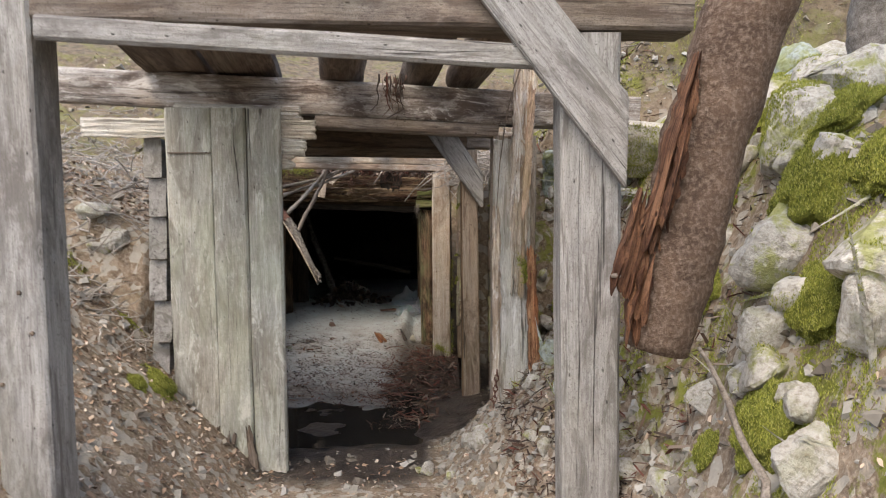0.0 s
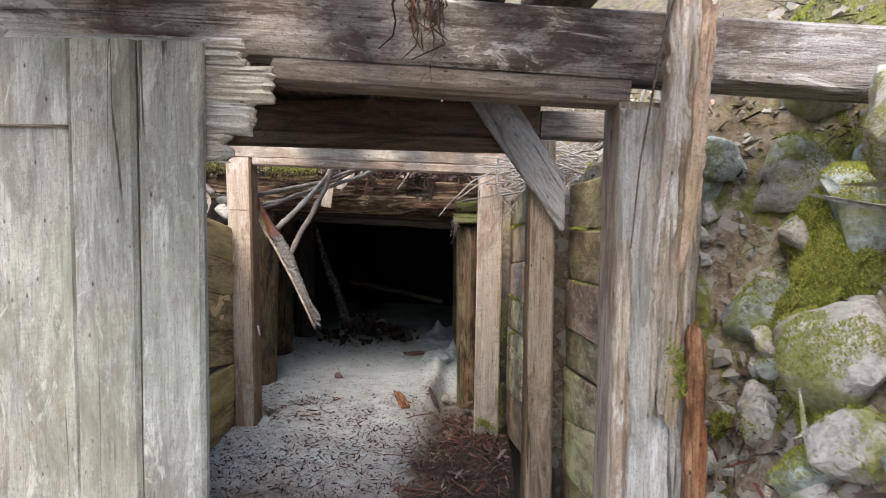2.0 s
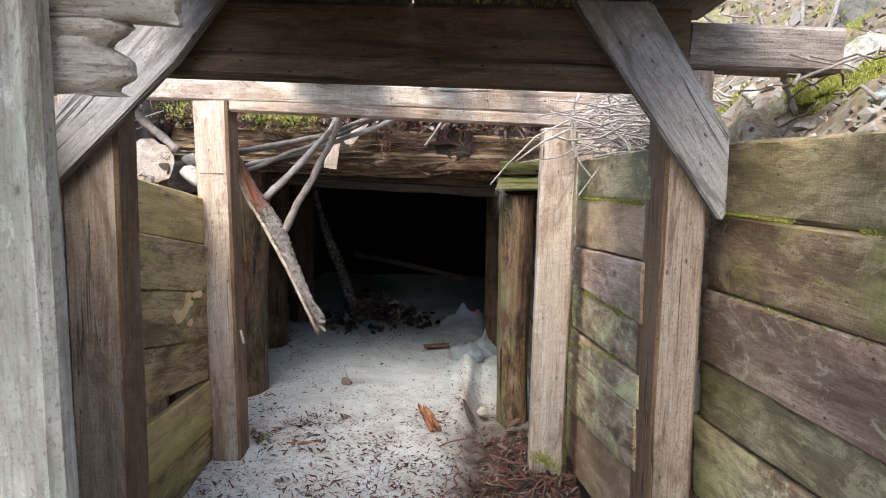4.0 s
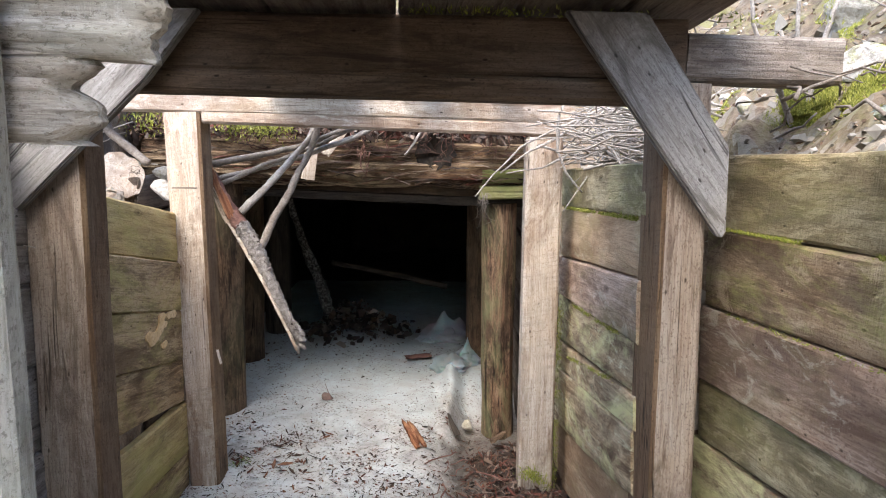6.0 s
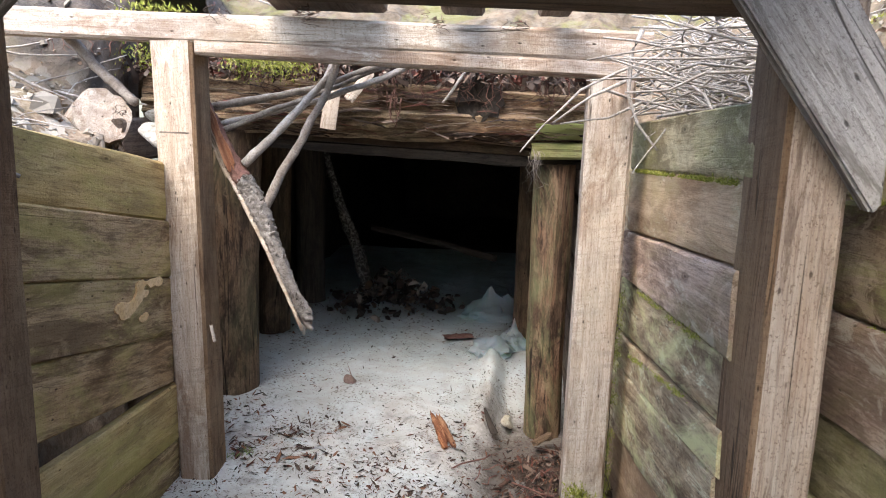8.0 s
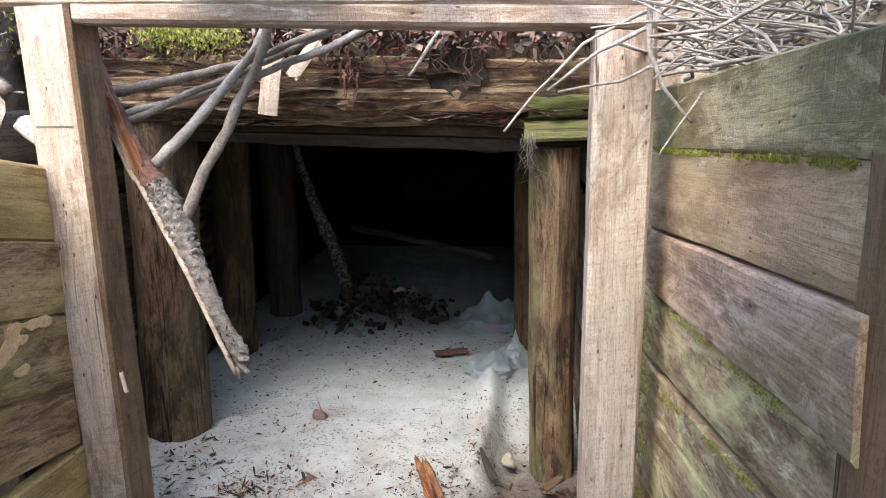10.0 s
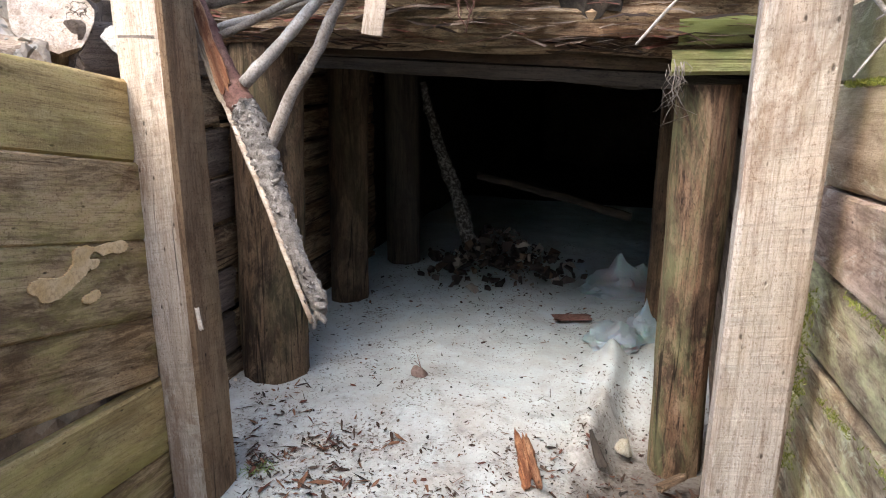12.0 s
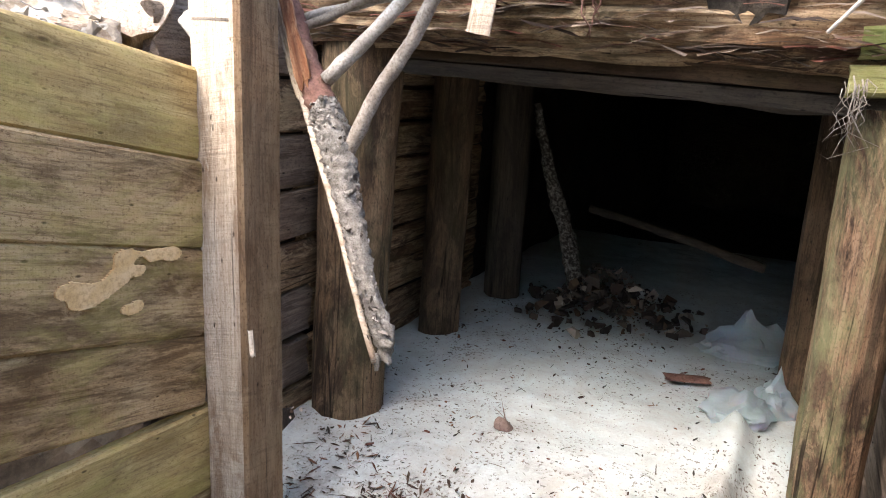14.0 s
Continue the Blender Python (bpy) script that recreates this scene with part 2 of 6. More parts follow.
# Rock colour lowered to near black to paint in the tunnel's darkness.
SOILDARK = mottled("shade_dark_tunnel_rock", (0.035, 0.030, 0.027), (0.065, 0.056, 0.05), (0.02, 0.018, 0.016), 4, 0.95, 1.0, 0.04)


def speckled(name, colours, rough=0.9):
    """Small litter: one colour to each island of the mesh."""
    m, t, b = nodes_of(name, rough)
    g = t.nodes.new("ShaderNodeNewGeometry")
    n = t.nodes.new("ShaderNodeValToRGB")
    n.color_ramp.interpolation = "CONSTANT"
    while len(n.color_ramp.elements) < len(colours):
        n.color_ramp.elements.new(0.5)
    for i, (e, c) in enumerate(zip(n.color_ramp.elements, colours)):
        e.position, e.color = i / len(colours), (*c, 1)
    t.links.new(g.outputs["Random Per Island"], n.inputs[0])
    v = noisy(t, coords(t, (1, 1, 1), False), 60, 3)
    t.links.new(mixed(t, 0.5, n.outputs[0], mixed(t, v, (0.2, 0.2, 0.2), (1, 1, 1)), "MULTIPLY"), b.inputs["Base Color"])
    return m


LEAVES = speckled("dead_leaves", [(0.36, 0.25, 0.175), (0.55, 0.43, 0.33), (0.21, 0.135, 0.095), (0.68, 0.58, 0.48), (0.12, 0.08, 0.055), (0.44, 0.30, 0.225)])
FLAKES = speckled("grey_bark_flakes", [(0.30, 0.275, 0.25), (0.15, 0.13, 0.115), (0.42, 0.39, 0.36), (0.08, 0.065, 0.055), (0.24, 0.21, 0.19)])
FLECKS = speckled("snow_debris", [(0.05, 0.03, 0.022), (0.12, 0.05, 0.035), (0.08, 0.055, 0.04), (0.20, 0.10, 0.06), (0.035, 0.03, 0.026)])
MOSS = speckled("moss_tufts", [(0.34, 0.36, 0.065), (0.44, 0.45, 0.10), (0.25, 0.28, 0.05), (0.50, 0.49, 0.16), (0.18, 0.21, 0.04)])
STONES = speckled("scree_stones", [(0.35, 0.33, 0.295), (0.26, 0.235, 0.20), (0.44, 0.42, 0.385), (0.18, 0.155, 0.13), (0.31, 0.275, 0.225)])
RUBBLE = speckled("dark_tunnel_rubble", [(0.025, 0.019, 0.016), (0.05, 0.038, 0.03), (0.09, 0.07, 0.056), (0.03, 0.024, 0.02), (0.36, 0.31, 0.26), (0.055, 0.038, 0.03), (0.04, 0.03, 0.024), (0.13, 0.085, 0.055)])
NEEDLES = speckled("twig_litter", [(0.10, 0.058, 0.042), (0.17, 0.115, 0.085), (0.05, 0.034, 0.028), (0.26, 0.20, 0.16), (0.15, 0.055, 0.04), (0.07, 0.05, 0.04)])


def make_ground():
    """Earth with leaf mould, gravel and, on the rocky side, moss; wet mud in the trench, its colour also shading a
    hollow.
    """
    m, t, b = nodes_of("ground_earth", 0.95)
    v = coords(t, (1, 1, 1), False)
    big = noisy(t, v, 1.4, 6, 0.65)
    mid = noisy(t, v, 9, 6, 0.7)
    small = noisy(t, v, 55, 4, 0.7)
    cells = add(t, "ShaderNodeTexVoronoi", Scale=22.0, Randomness=1.0)
    t.links.new(v, cells.inputs["Vector"])
    col = mixed(t, ramp(t, mid, (0.35, 0), (0.65, 1)), (0.12, 0.085, 0.06), (0.27, 0.205, 0.15))
    col = mixed(t, ramp(t, small, (0.45, 0), (0.65, 0.8)), col, (0.36, 0.30, 0.235))
    col = mixed(t, ramp(t, cells.outputs["Color"], (0.60, 0), (0.68, 0.75)), col, (0.40, 0.375, 0.33))
    attr = t.nodes.new("ShaderNodeAttribute")
    attr.attribute_name = "cover"
    sep = t.nodes.new("ShaderNodeSeparateColor")
    t.links.new(attr.outputs["Color"], sep.inputs[0])
    green = t.nodes.new("ShaderNodeMath")
    green.operation = "MULTIPLY"
    t.links.new(ramp(t, noisy(t, v, 5.0, 7, 0.75, 0.8), (0.52, 0), (0.60, 1)), green.inputs[0])
    t.links.new(sep.outputs[0], green.inputs[1])
    col = mixed(t, green.outputs[0], col, mixed(t, small, (0.09, 0.10, 0.02), (0.25, 0.26, 0.055)))
    duff = mixed(t, ramp(t, mid, (0.38, 0), (0.62, 1)), (0.055, 0.042, 0.03), (0.17, 0.13, 0.09))
    col = mixed(t, sep.outputs[2], col, mixed(t, ramp(t, noisy(t, v, 2.2, 7, 0.75, 0.6), (0.5, 0), (0.58, 1)), duff, (0.13, 0.125, 0.045)))
    mud = mixed(t, ramp(t, mid, (0.4, 0), (0.6, 1)), (0.030, 0.024, 0.02), (0.075, 0.058, 0.046))
    wet = ramp(t, sep.outputs[1], (0.3, 0), (0.7, 1))
    col = mixed(t, wet, col, mud)
    t.links.new(col, b.inputs["Base Color"])
    t.links.new(ramp(t, sep.outputs[1], (0.3, 0.95), (0.8, 0.35)), b.inputs["Roughness"])
    bumped(t, b, mixed(t, 0.5, mid, mixed(t, 0.5, small, cells.outputs["Distance"])), 0.9, 0.03)
    return m


GROUND = make_ground()


def make_snow():
    m, t, b = nodes_of("old_granular_snow", 0.55)
    v = coords(t, (1, 1, 1), False)
    dirt = noisy(t, v, 3.0, 6, 0.7, 0.3)
    specks = noisy(t, v, 70, 3, 0.65)
    attr = t.nodes.new("ShaderNodeAttribute")
    attr.attribute_name = "cover"
    sep = t.nodes.new("ShaderNodeSeparateColor")
    t.links.new(attr.outputs["Color"], sep.inputs[0])
    grain = noisy(t, v, 260, 2, 0.6)
    clean = mixed(t, ramp(t, dirt, (0.35, 0), (0.65, 1)), (0.45, 0.52, 0.52), (0.57, 0.64, 0.645))
    clean = mixed(t, ramp(t, grain, (0.38, 0.25), (0.55, 0)), clean, (0.50, 0.52, 0.51))
    film = noisy(t, v, 3.6, 9, 0.8, 0.5)
    reach = t.nodes.new("ShaderNodeMath")
    reach.operation = "ADD"
    t.links.new(film, reach.inputs[0])
    t.links.new(sep.outputs[0], reach.inputs[1])
    col = mixed(t, ramp(t, reach.outputs[0], (0.47, 0), (0.80, 0.70)), clean, (0.33, 0.285, 0.245))
    speck = t.nodes.new("ShaderNodeMath")
    speck.operation = "MULTIPLY_ADD"
    t.links.new(sep.outputs[0], speck.inputs[0])
    speck.inputs[1].default_value = 0.16
    clump = t.nodes.new("ShaderNodeMath")
    clump.operation = "MULTIPLY_ADD"
    t.links.new(noisy(t, v, 4.5, 5, 0.7, 0.6), clump.inputs[0])
    clump.inputs[1].default_value = 0.45
    t.links.new(specks, clump.inputs[2])
    t.links.new(clump.outputs[0], speck.inputs[2])
    col = mixed(t, ramp(t, speck.outputs[0], (0.86, 0), (0.90, 0.85)), col, (0.12, 0.085, 0.065))
    grime = noisy(t, v, 9, 8, 0.8, 0.4)
    thick = t.nodes.new("ShaderNodeMath")
    thick.operation = "ADD"
    t.links.new(grime, thick.inputs[0])
    t.links.new(sep.outputs[0], thick.inputs[1])
    col = mixed(t, ramp(t, thick.outputs[0], (0.72, 0), (1.02, 0.85)), col, (0.085, 0.068, 0.056))
    wetter = ramp(t, sep.outputs[1], (0.2, 0), (0.8, 0.75))
    col = mixed(t, wetter, col, (0.20, 0.205, 0.205))
    t.links.new(ramp(t, sep.outputs[1], (0.2, 0.6), (0.9, 0.22)), b.inputs["Roughness"])
    t.links.new(col, b.inputs["Base Color"])
    b.inputs["Subsurface Weight"].default_value = 0.25
    b.inputs["Subsurface Radius"].default_value = (0.03, 0.04, 0.05)
    b.inputs["Subsurface Scale"].default_value = 0.5
    bumped(t, b, mixed(t, 0.5, dirt, specks), 0.5, 0.015)
    return m


SNOW = make_snow()
ICE, _t, _b = nodes_of("glassy_melting_ice", 0.28)
_b.inputs["Base Color"].default_value = (0.55, 0.63, 0.67, 1)
_b.inputs["Transmission Weight"].default_value = 0.6
_b.inputs["Subsurface Weight"].default_value = 0.3
bumped(_t, _b, noisy(_t, coords(_t, (1, 1, 1)), 9, 5), 0.5, 0.02)
WATER, _t, _b = nodes_of("dark_melt_water", 0.06)
_b.inputs["Base Color"].default_value = (0.022, 0.02, 0.018, 1)
_b.inputs["Specular IOR Level"].default_value = 0.5
bumped(_t, _b, noisy(_t, coords(_t, (1, 1, 1), False), 9, 3), 0.12, 0.01)


# ---- mesh helpers ----
def lattice(ix, iy, seed):
    h = np.sin(ix * 127.1 + iy * 311.7 + seed * 74.7) * 43758.5453
    return h - np.floor(h)


def field(x, y, scale, seed=0.0, octaves=4):
    """Fractal value noise over arrays, about -1 to 1."""
    out, amp, total = 0.0, 1.0, 0.0
    for o in range(octaves):
        px, py = x * scale * 2**o, y * scale * 2**o
        ix, iy = np.floor(px), np.floor(py)
        fx, fy = px - ix, py - iy
        fx, fy = fx * fx * (3 - 2 * fx), fy * fy * (3 - 2 * fy)
        s = seed + o * 13.0
        a = lattice(ix, iy, s) * (1 - fx) + lattice(ix + 1, iy, s) * fx
        b = lattice(ix, iy + 1, s) * (1 - fx) + lattice(ix + 1, iy + 1, s) * fx
        out = out + amp * (a * (1 - fy) + b * fy)
        total += amp
        amp *= 0.5
    return 2 * out / total - 1


def link(name, mesh, mat, parent=None, world=None, label=""):
    mesh.materials.clear()
    mesh.materials.append(mat)
    ob = new(name, mesh)
    world = world or Matrix()
    if parent:
        ob.parent = parent
        base = parent.matrix_basis if not parent.parent else parent.parent.matrix_basis @ parent.matrix_basis
        world = base.inverted() @ world
    ob.matrix_basis = world
    if label:
        ob["label"] = label
    return ob


def empty(name, at, label, category, group="", kind=""):
    ob = new(name)
    ob.matrix_basis = Matrix.Translation(at)
    return tagged(ob, label, category, group, kind)


def smooth(mesh, on=True):
    mesh.polygons.foreach_set("use_smooth", [on] * len(mesh.polygons))
    mesh.update()
    return mesh


def mesh_of(name, verts, faces, shade=True):
    me = bpy.data.meshes.new(name)
    me.from_pydata(verts, [], faces)
    return smooth(me, shade)


SEED = [0]


def timber(name, a, b, w, h, mat, parent=None, label="", w2=None, h2=None, up=(0, 0, 1), rough=0.004, edge=0.012,
           jag=(0.004, 0.004), pole=False, bow=0.0, step=0.06, ridge=0.0, sides=22):
    """A beam, post, board or log from a to b with its grain along it: w across, h along up, worn edges, broken or sawn ends."""
    SEED[0] += 1
    sd = SEED[0] * 7.31
    a, b = Vector(a), Vector(b)
    d = b - a
    length = d.length
    ax = d.normalized()
    az = (Vector(up) - ax * ax.dot(Vector(up))).normalized()
    ay = az.cross(ax)
    m = Matrix((ax, ay, az)).transposed().to_4x4()
    m.translation = a
    w2, h2 = w2 or w, h2 or h
    loop = []
    if pole:
        count = sides
        loop = [(math.cos(2 * math.pi * i / count) / 2, math.sin(2 * math.pi * i / count) / 2) for i in range(count)]
    else:
        def side(p, q, ex, ez):
            n = max(2, min(16, int(max(abs(p[0] - q[0]) * w, abs(p[1] - q[1]) * h) / (0.009 if max(jag) > 0.06 else 0.03))))
            return [(p[0] + (q[0] - p[0]) * i / n, p[1] + (q[1] - p[1]) * i / n) for i in range(n)]
        ex, ez = min(0.3, edge / w), min(0.3, edge / h)
        c = [(-0.5 + ex, -0.5), (0.5 - ex, -0.5), (0.5, -0.5 + ez), (0.5, 0.5 - ez), (0.5 - ex, 0.5), (-0.5 + ex, 0.5), (-0.5, 0.5 - ez), (-0.5, -0.5 + ez)]
        for i in range(8):
            p, q = c[i], c[(i + 1) % 8]
            loop += side(p, q, ex, ez) if i % 2 == 0 else [p]
    n = len(loop)
    rows = max(3, int(length / step))
    verts, faces = [], []
    for r in range(rows + 1):
        s = r / rows
        ww, hh = w + (w2 - w) * s, h + (h2 - h) * s
        for i, (u, v) in enumerate(loop):
            x = s * length
            y, z = u * ww, v * hh
            k = noise.noise(Vector((x * 2.5 + sd, y * 14, z * 14))) * 1.0 + noise.noise(Vector((x * 8 + sd, y * 40, z * 40))) * 0.5
            off = rough * k
            if ridge:
                off += ridge * (noise.noise(Vector((x * 1.2 + sd, u * 9, v * 9))) + 0.5 * noise.noise(Vector((x * 3 + sd, u * 23, v * 23))))
            g = 1 + off / max(0.02, math.hypot(y, z))
            y, z = y * g, z * g
            z += bow * math.sin(math.pi * s)
            for j, far in ((jag[0], False), (jag[1], True)):
                q = abs(noise.noise(Vector((u * 2.2 + sd, v * 3.5, 1.7 * far)))) * 0.8 + 0.9 * abs(noise.noise(Vector((u * 5 + sd, v * 6, far * 1.0)))) + 0.22 * abs(noise.noise(Vector((u * 9 + sd, v * 29, far * 1.0))))
                x = min(x, length - j * q) if far else max(x, j * q)
            verts.append((x, y, z))
    for r in range(rows):
        for i in range(n):
            j = (i + 1) % n
            faces.append((r * n + i, r * n + j, (r + 1) * n + j, (r + 1) * n + i))
    for r, sign in ((0, 1), (rows, -1)):
        ring = [verts[r * n + i] for i in range(n)]
        cx = sum(p[0] for p in ring) / n + sign * 0.4 * (jag[0] if r == 0 else jag[1])
        verts.append((cx, 0, sum(p[2] for p in ring) / n))
        for i in range(n):
            j = (i + 1) % n
            faces.append((len(verts) - 1, r * n + j, r * n + i) if r == 0 else (len(verts) - 1, r * n + i, r * n + j))
    me = mesh_of(name, verts, faces, True)
    me.set_sharp_from_angle(angle=radians(38))
    return link(name, me, mat, parent, m, label)


def torn(name, a, b, w, thick, mat, parent=None, label="", normal=(0, -1, 0), jag=(0.05, 0.05), edge=0.008, groove=0.006, step=0.012, w2=None):
    """A rotten or split piece of wood from a to b: ragged stepped ends that thin out, uneven edges, a face grooved along the grain."""
    SEED[0] += 1
    sd = SEED[0] * 5.17
    a, b = Vector(a), Vector(b)
    ax = (b - a).normalized()
    length = (b - a).length
    az = (Vector(normal) - ax * ax.dot(Vector(normal))).normalized()
    ay = az.cross(ax)
    m = Matrix((ax, ay, az)).transposed().to_4x4()
    m.translation = a
    w2 = w2 or w
    nu, nv = max(6, int(length / step)), max(6, int(max(w, w2) / (step * 0.6)))

    def ragged(v, far):
        k = abs(noise.noise(Vector((v * 4.0 + sd, far * 7.7, 0)))) * 0.9
        k += 0.7 * abs(noise.noise(Vector((math.floor(v * 5 + 0.8 * noise.noise(Vector((v * 5, sd, 0)))) * 1.37 + sd, far * 3.1, 2))))
        return k + 0.12 * abs(noise.noise(Vector((v * 24 + sd, far * 3.1, 5))))

    verts, faces = [], []
    for side in (1, -1):
        for j in range(nv + 1):
            v = j / nv
            e0, e1 = jag[0] * ragged(v, 0), jag[1] * ragged(v, 1)
            for i in range(nu + 1):
                s = i / nu
                x = e0 + s * (length - e0 - e1)
                ww = w + (w2 - w) * x / length
                y = (v - 0.5) * ww
                if j in (0, nv):
                    y += (1 if j else -1) * edge * (noise.noise(Vector((x * 9 + sd, j, 0))) + 0.6 * noise.noise(Vector((x * 31 + sd, j, 3))))
                y += 0.10 * step * noise.noise(Vector((x * 20, v * 9, sd)))
                thin = min(1.0, 0.35 + 0.65 * min(x - e0, length - e1 - x) / max(0.012, 0.5 * max(jag)))
                thin *= 0.80 + 0.20 * min(1.0, 10 * min(v, 1 - v))
                g = groove * (noise.noise(Vector((x * 3.0 + sd, y * 60, side))) + 0.7 * noise.noise(Vector((x * 9.0 + sd, y * 170, side))))
                verts.append((x, y, side * thick / 2 * thin + g * (1 if side > 0 else 0.4)))
    n, off = nu + 1, (nu + 1) * (nv + 1)
    for j in range(nv):
        for i in range(nu):
            p = j * n + i
            faces.append((p, p + 1, p + n + 1, p + n))
            faces.append((off + p, off + p + n, off + p + n + 1, off + p + 1))
    for i in range(nu):
        for p, flip in ((i, True), (nv * n + i, False)):
            f = (p, p + 1, off + p + 1, off + p)
            faces.append(f[::-1] if flip else f)
    for j in range(nv):
        for p, flip in ((j * n, False), (j * n + nu, True)):
            f = (p, p + n, off + p + n, off + p)
            faces.append(f[::-1] if flip else f)
    me = mesh_of(name, verts, faces, True)
    me.set_sharp_from_angle(angle=radians(42))
    return link(name, me, mat, parent, m, label)


def tube_data(pts, radii, n=8, rough=0.0, sd=0.0):
    """Verts and faces of a crooked tube along pts."""
    pts = [Vector(p) for p in pts]
    verts, faces = [], []
    for k, p in enumerate(pts):
        d = (pts[min(k + 1, len(pts) - 1)] - pts[max(k - 1, 0)]).normalized()
        side = d.cross(Vector((0.31, 0.17, 0.93))).normalized()
        top = side.cross(d)
        for i in range(n):
            an = 2 * math.pi * i / n
            r = radii[k] * (1 + rough * noise.noise(Vector((k * 0.9 + sd, math.cos(an) * 1.7, math.sin(an) * 1.7))))
            verts.append(tuple(p + side * (r * math.cos(an)) + top * (r * math.sin(an))))
    for k in range(len(pts) - 1):
        for i in range(n):
            j = (i + 1) % n
            faces.append((k * n + i, k * n + j, (k + 1) * n + j, (k + 1) * n + i))
    faces.append(tuple(range(n - 1, -1, -1)))
    faces.append(tuple(range((len(pts) - 1) * n, len(pts) * n)))
    return verts, faces


def refine(pts, radii, wobble=0.0, step=0.03, sd=0.0):
    """More points along a line, with small crooks."""
    out, rr, run = [], [], 0.0
    for k in range(len(pts) - 1):
        p, q = Vector(pts[k]), Vector(pts[k + 1])
        n = max(2, int((q - p).length / step))
        for i in range(n + (k == len(pts) - 2)):
            s = i / n
            c = p.lerp(q, s)
            run += step
            c = c + wobble * noise.noise_vector(Vector((run * 5 + sd, sd, 1.3)))
            out.append(c)
            rr.append(radii[k] + (radii[k + 1] - radii[k]) * s)
    return out, rr


def stick(name, pts, radii, mat, parent=None, label="", wobble=0.006, n=8, rough=0.35, step=0.03):
    SEED[0] += 1
    p, r = refine(pts, radii, wobble, step, SEED[0] * 3.7)
    v, f = tube_data(p, r, n, rough, SEED[0] * 1.9)
    return link(name, mesh_of(name, v, f), mat, parent, None, label)


def prism(name, outline, y, thick, mat, parent=None, label=""):
    """A flat timber with the outline (x, z) cut from a plank, front at y; its grain runs along the first edge."""
    SEED[0] += 1
    p0 = Vector((outline[0][0], y, outline[0][1]))
    p1 = Vector((outline[1][0], y, outline[1][1]))
    ax = (p1 - p0).normalized()
    ay = Vector((0, 1, 0))
    az = ax.cross(ay)
    m = Matrix((ax, ay, az)).transposed().to_4x4()
    m.translation = p0
    inv = m.inverted()
    bm = bmesh.new()
    front = [bm.verts.new(inv @ Vector((x, y, z))) for x, z in outline]
    f = bm.faces.new(front)
    ext = bmesh.ops.extrude_face_region(bm, geom=[f])
    bmesh.ops.translate(bm, vec=(0, thick, 0), verts=[e for e in ext["geom"] if isinstance(e, bmesh.types.BMVert)])
    bmesh.ops.bevel(bm, geom=bm.edges[:], offset=0.006, segments=2, affect="EDGES")
    bmesh.ops.recalc_face_normals(bm, faces=bm.faces[:])
    me = bpy.data.meshes.new(name)
    bm.to_mesh(me)
    bm.free()
    smooth(me)
    me.set_sharp_from_angle(angle=radians(40))
    return link(name, me, mat, parent, m, label)


def rock_mesh(seed, size, sub=2, lump=0.10):
    """An angular stone: the hull of random points, softened a little."""
    rnd = random.Random(seed)
    bm = bmesh.new()
    for _ in range(15):
        v = Vector((rnd.gauss(0, 1), rnd.gauss(0, 1), rnd.gauss(0, 1))).normalized() * rnd.uniform(0.75, 1.0)
        bm.verts.new((v.x * size[0], v.y * size[1], v.z * size[2]))
    out = bmesh.ops.convex_hull(bm, input=bm.verts[:])
    bmesh.ops.delete(bm, geom=[v for v in bm.verts if not v.link_faces], context="VERTS")
    bmesh.ops.bevel(bm, geom=bm.edges[:], offset=min(size) * 0.10, segments=1, affect="EDGES")
    bmesh.ops.triangulate(bm, faces=bm.faces[:])
    bmesh.ops.subdivide_edges(bm, edges=bm.edges[:], cuts=sub, use_grid_fill=True)
    k = 3.0 / max(size)
    for v in bm.verts:
        v.co += v.co.normalized() * (min(size) * lump * (noise.noise(v.co * k + Vector((seed, 0, 0))) + 0.5 * noise.noise(v.co * k * 3)))
    bmesh.ops.recalc_face_normals(bm, faces=bm.faces[:])
    me = bpy.data.meshes.new("rock")
    bm.to_mesh(me)
    bm.free()
    smooth(me)
    me.set_sharp_from_angle(angle=radians(30))
    return me


# ---- ground ----

def step01(v, a, b):
    s = np.clip((v - a) / (b - a), 0, 1)
    return s * s * (3 - 2 * s)


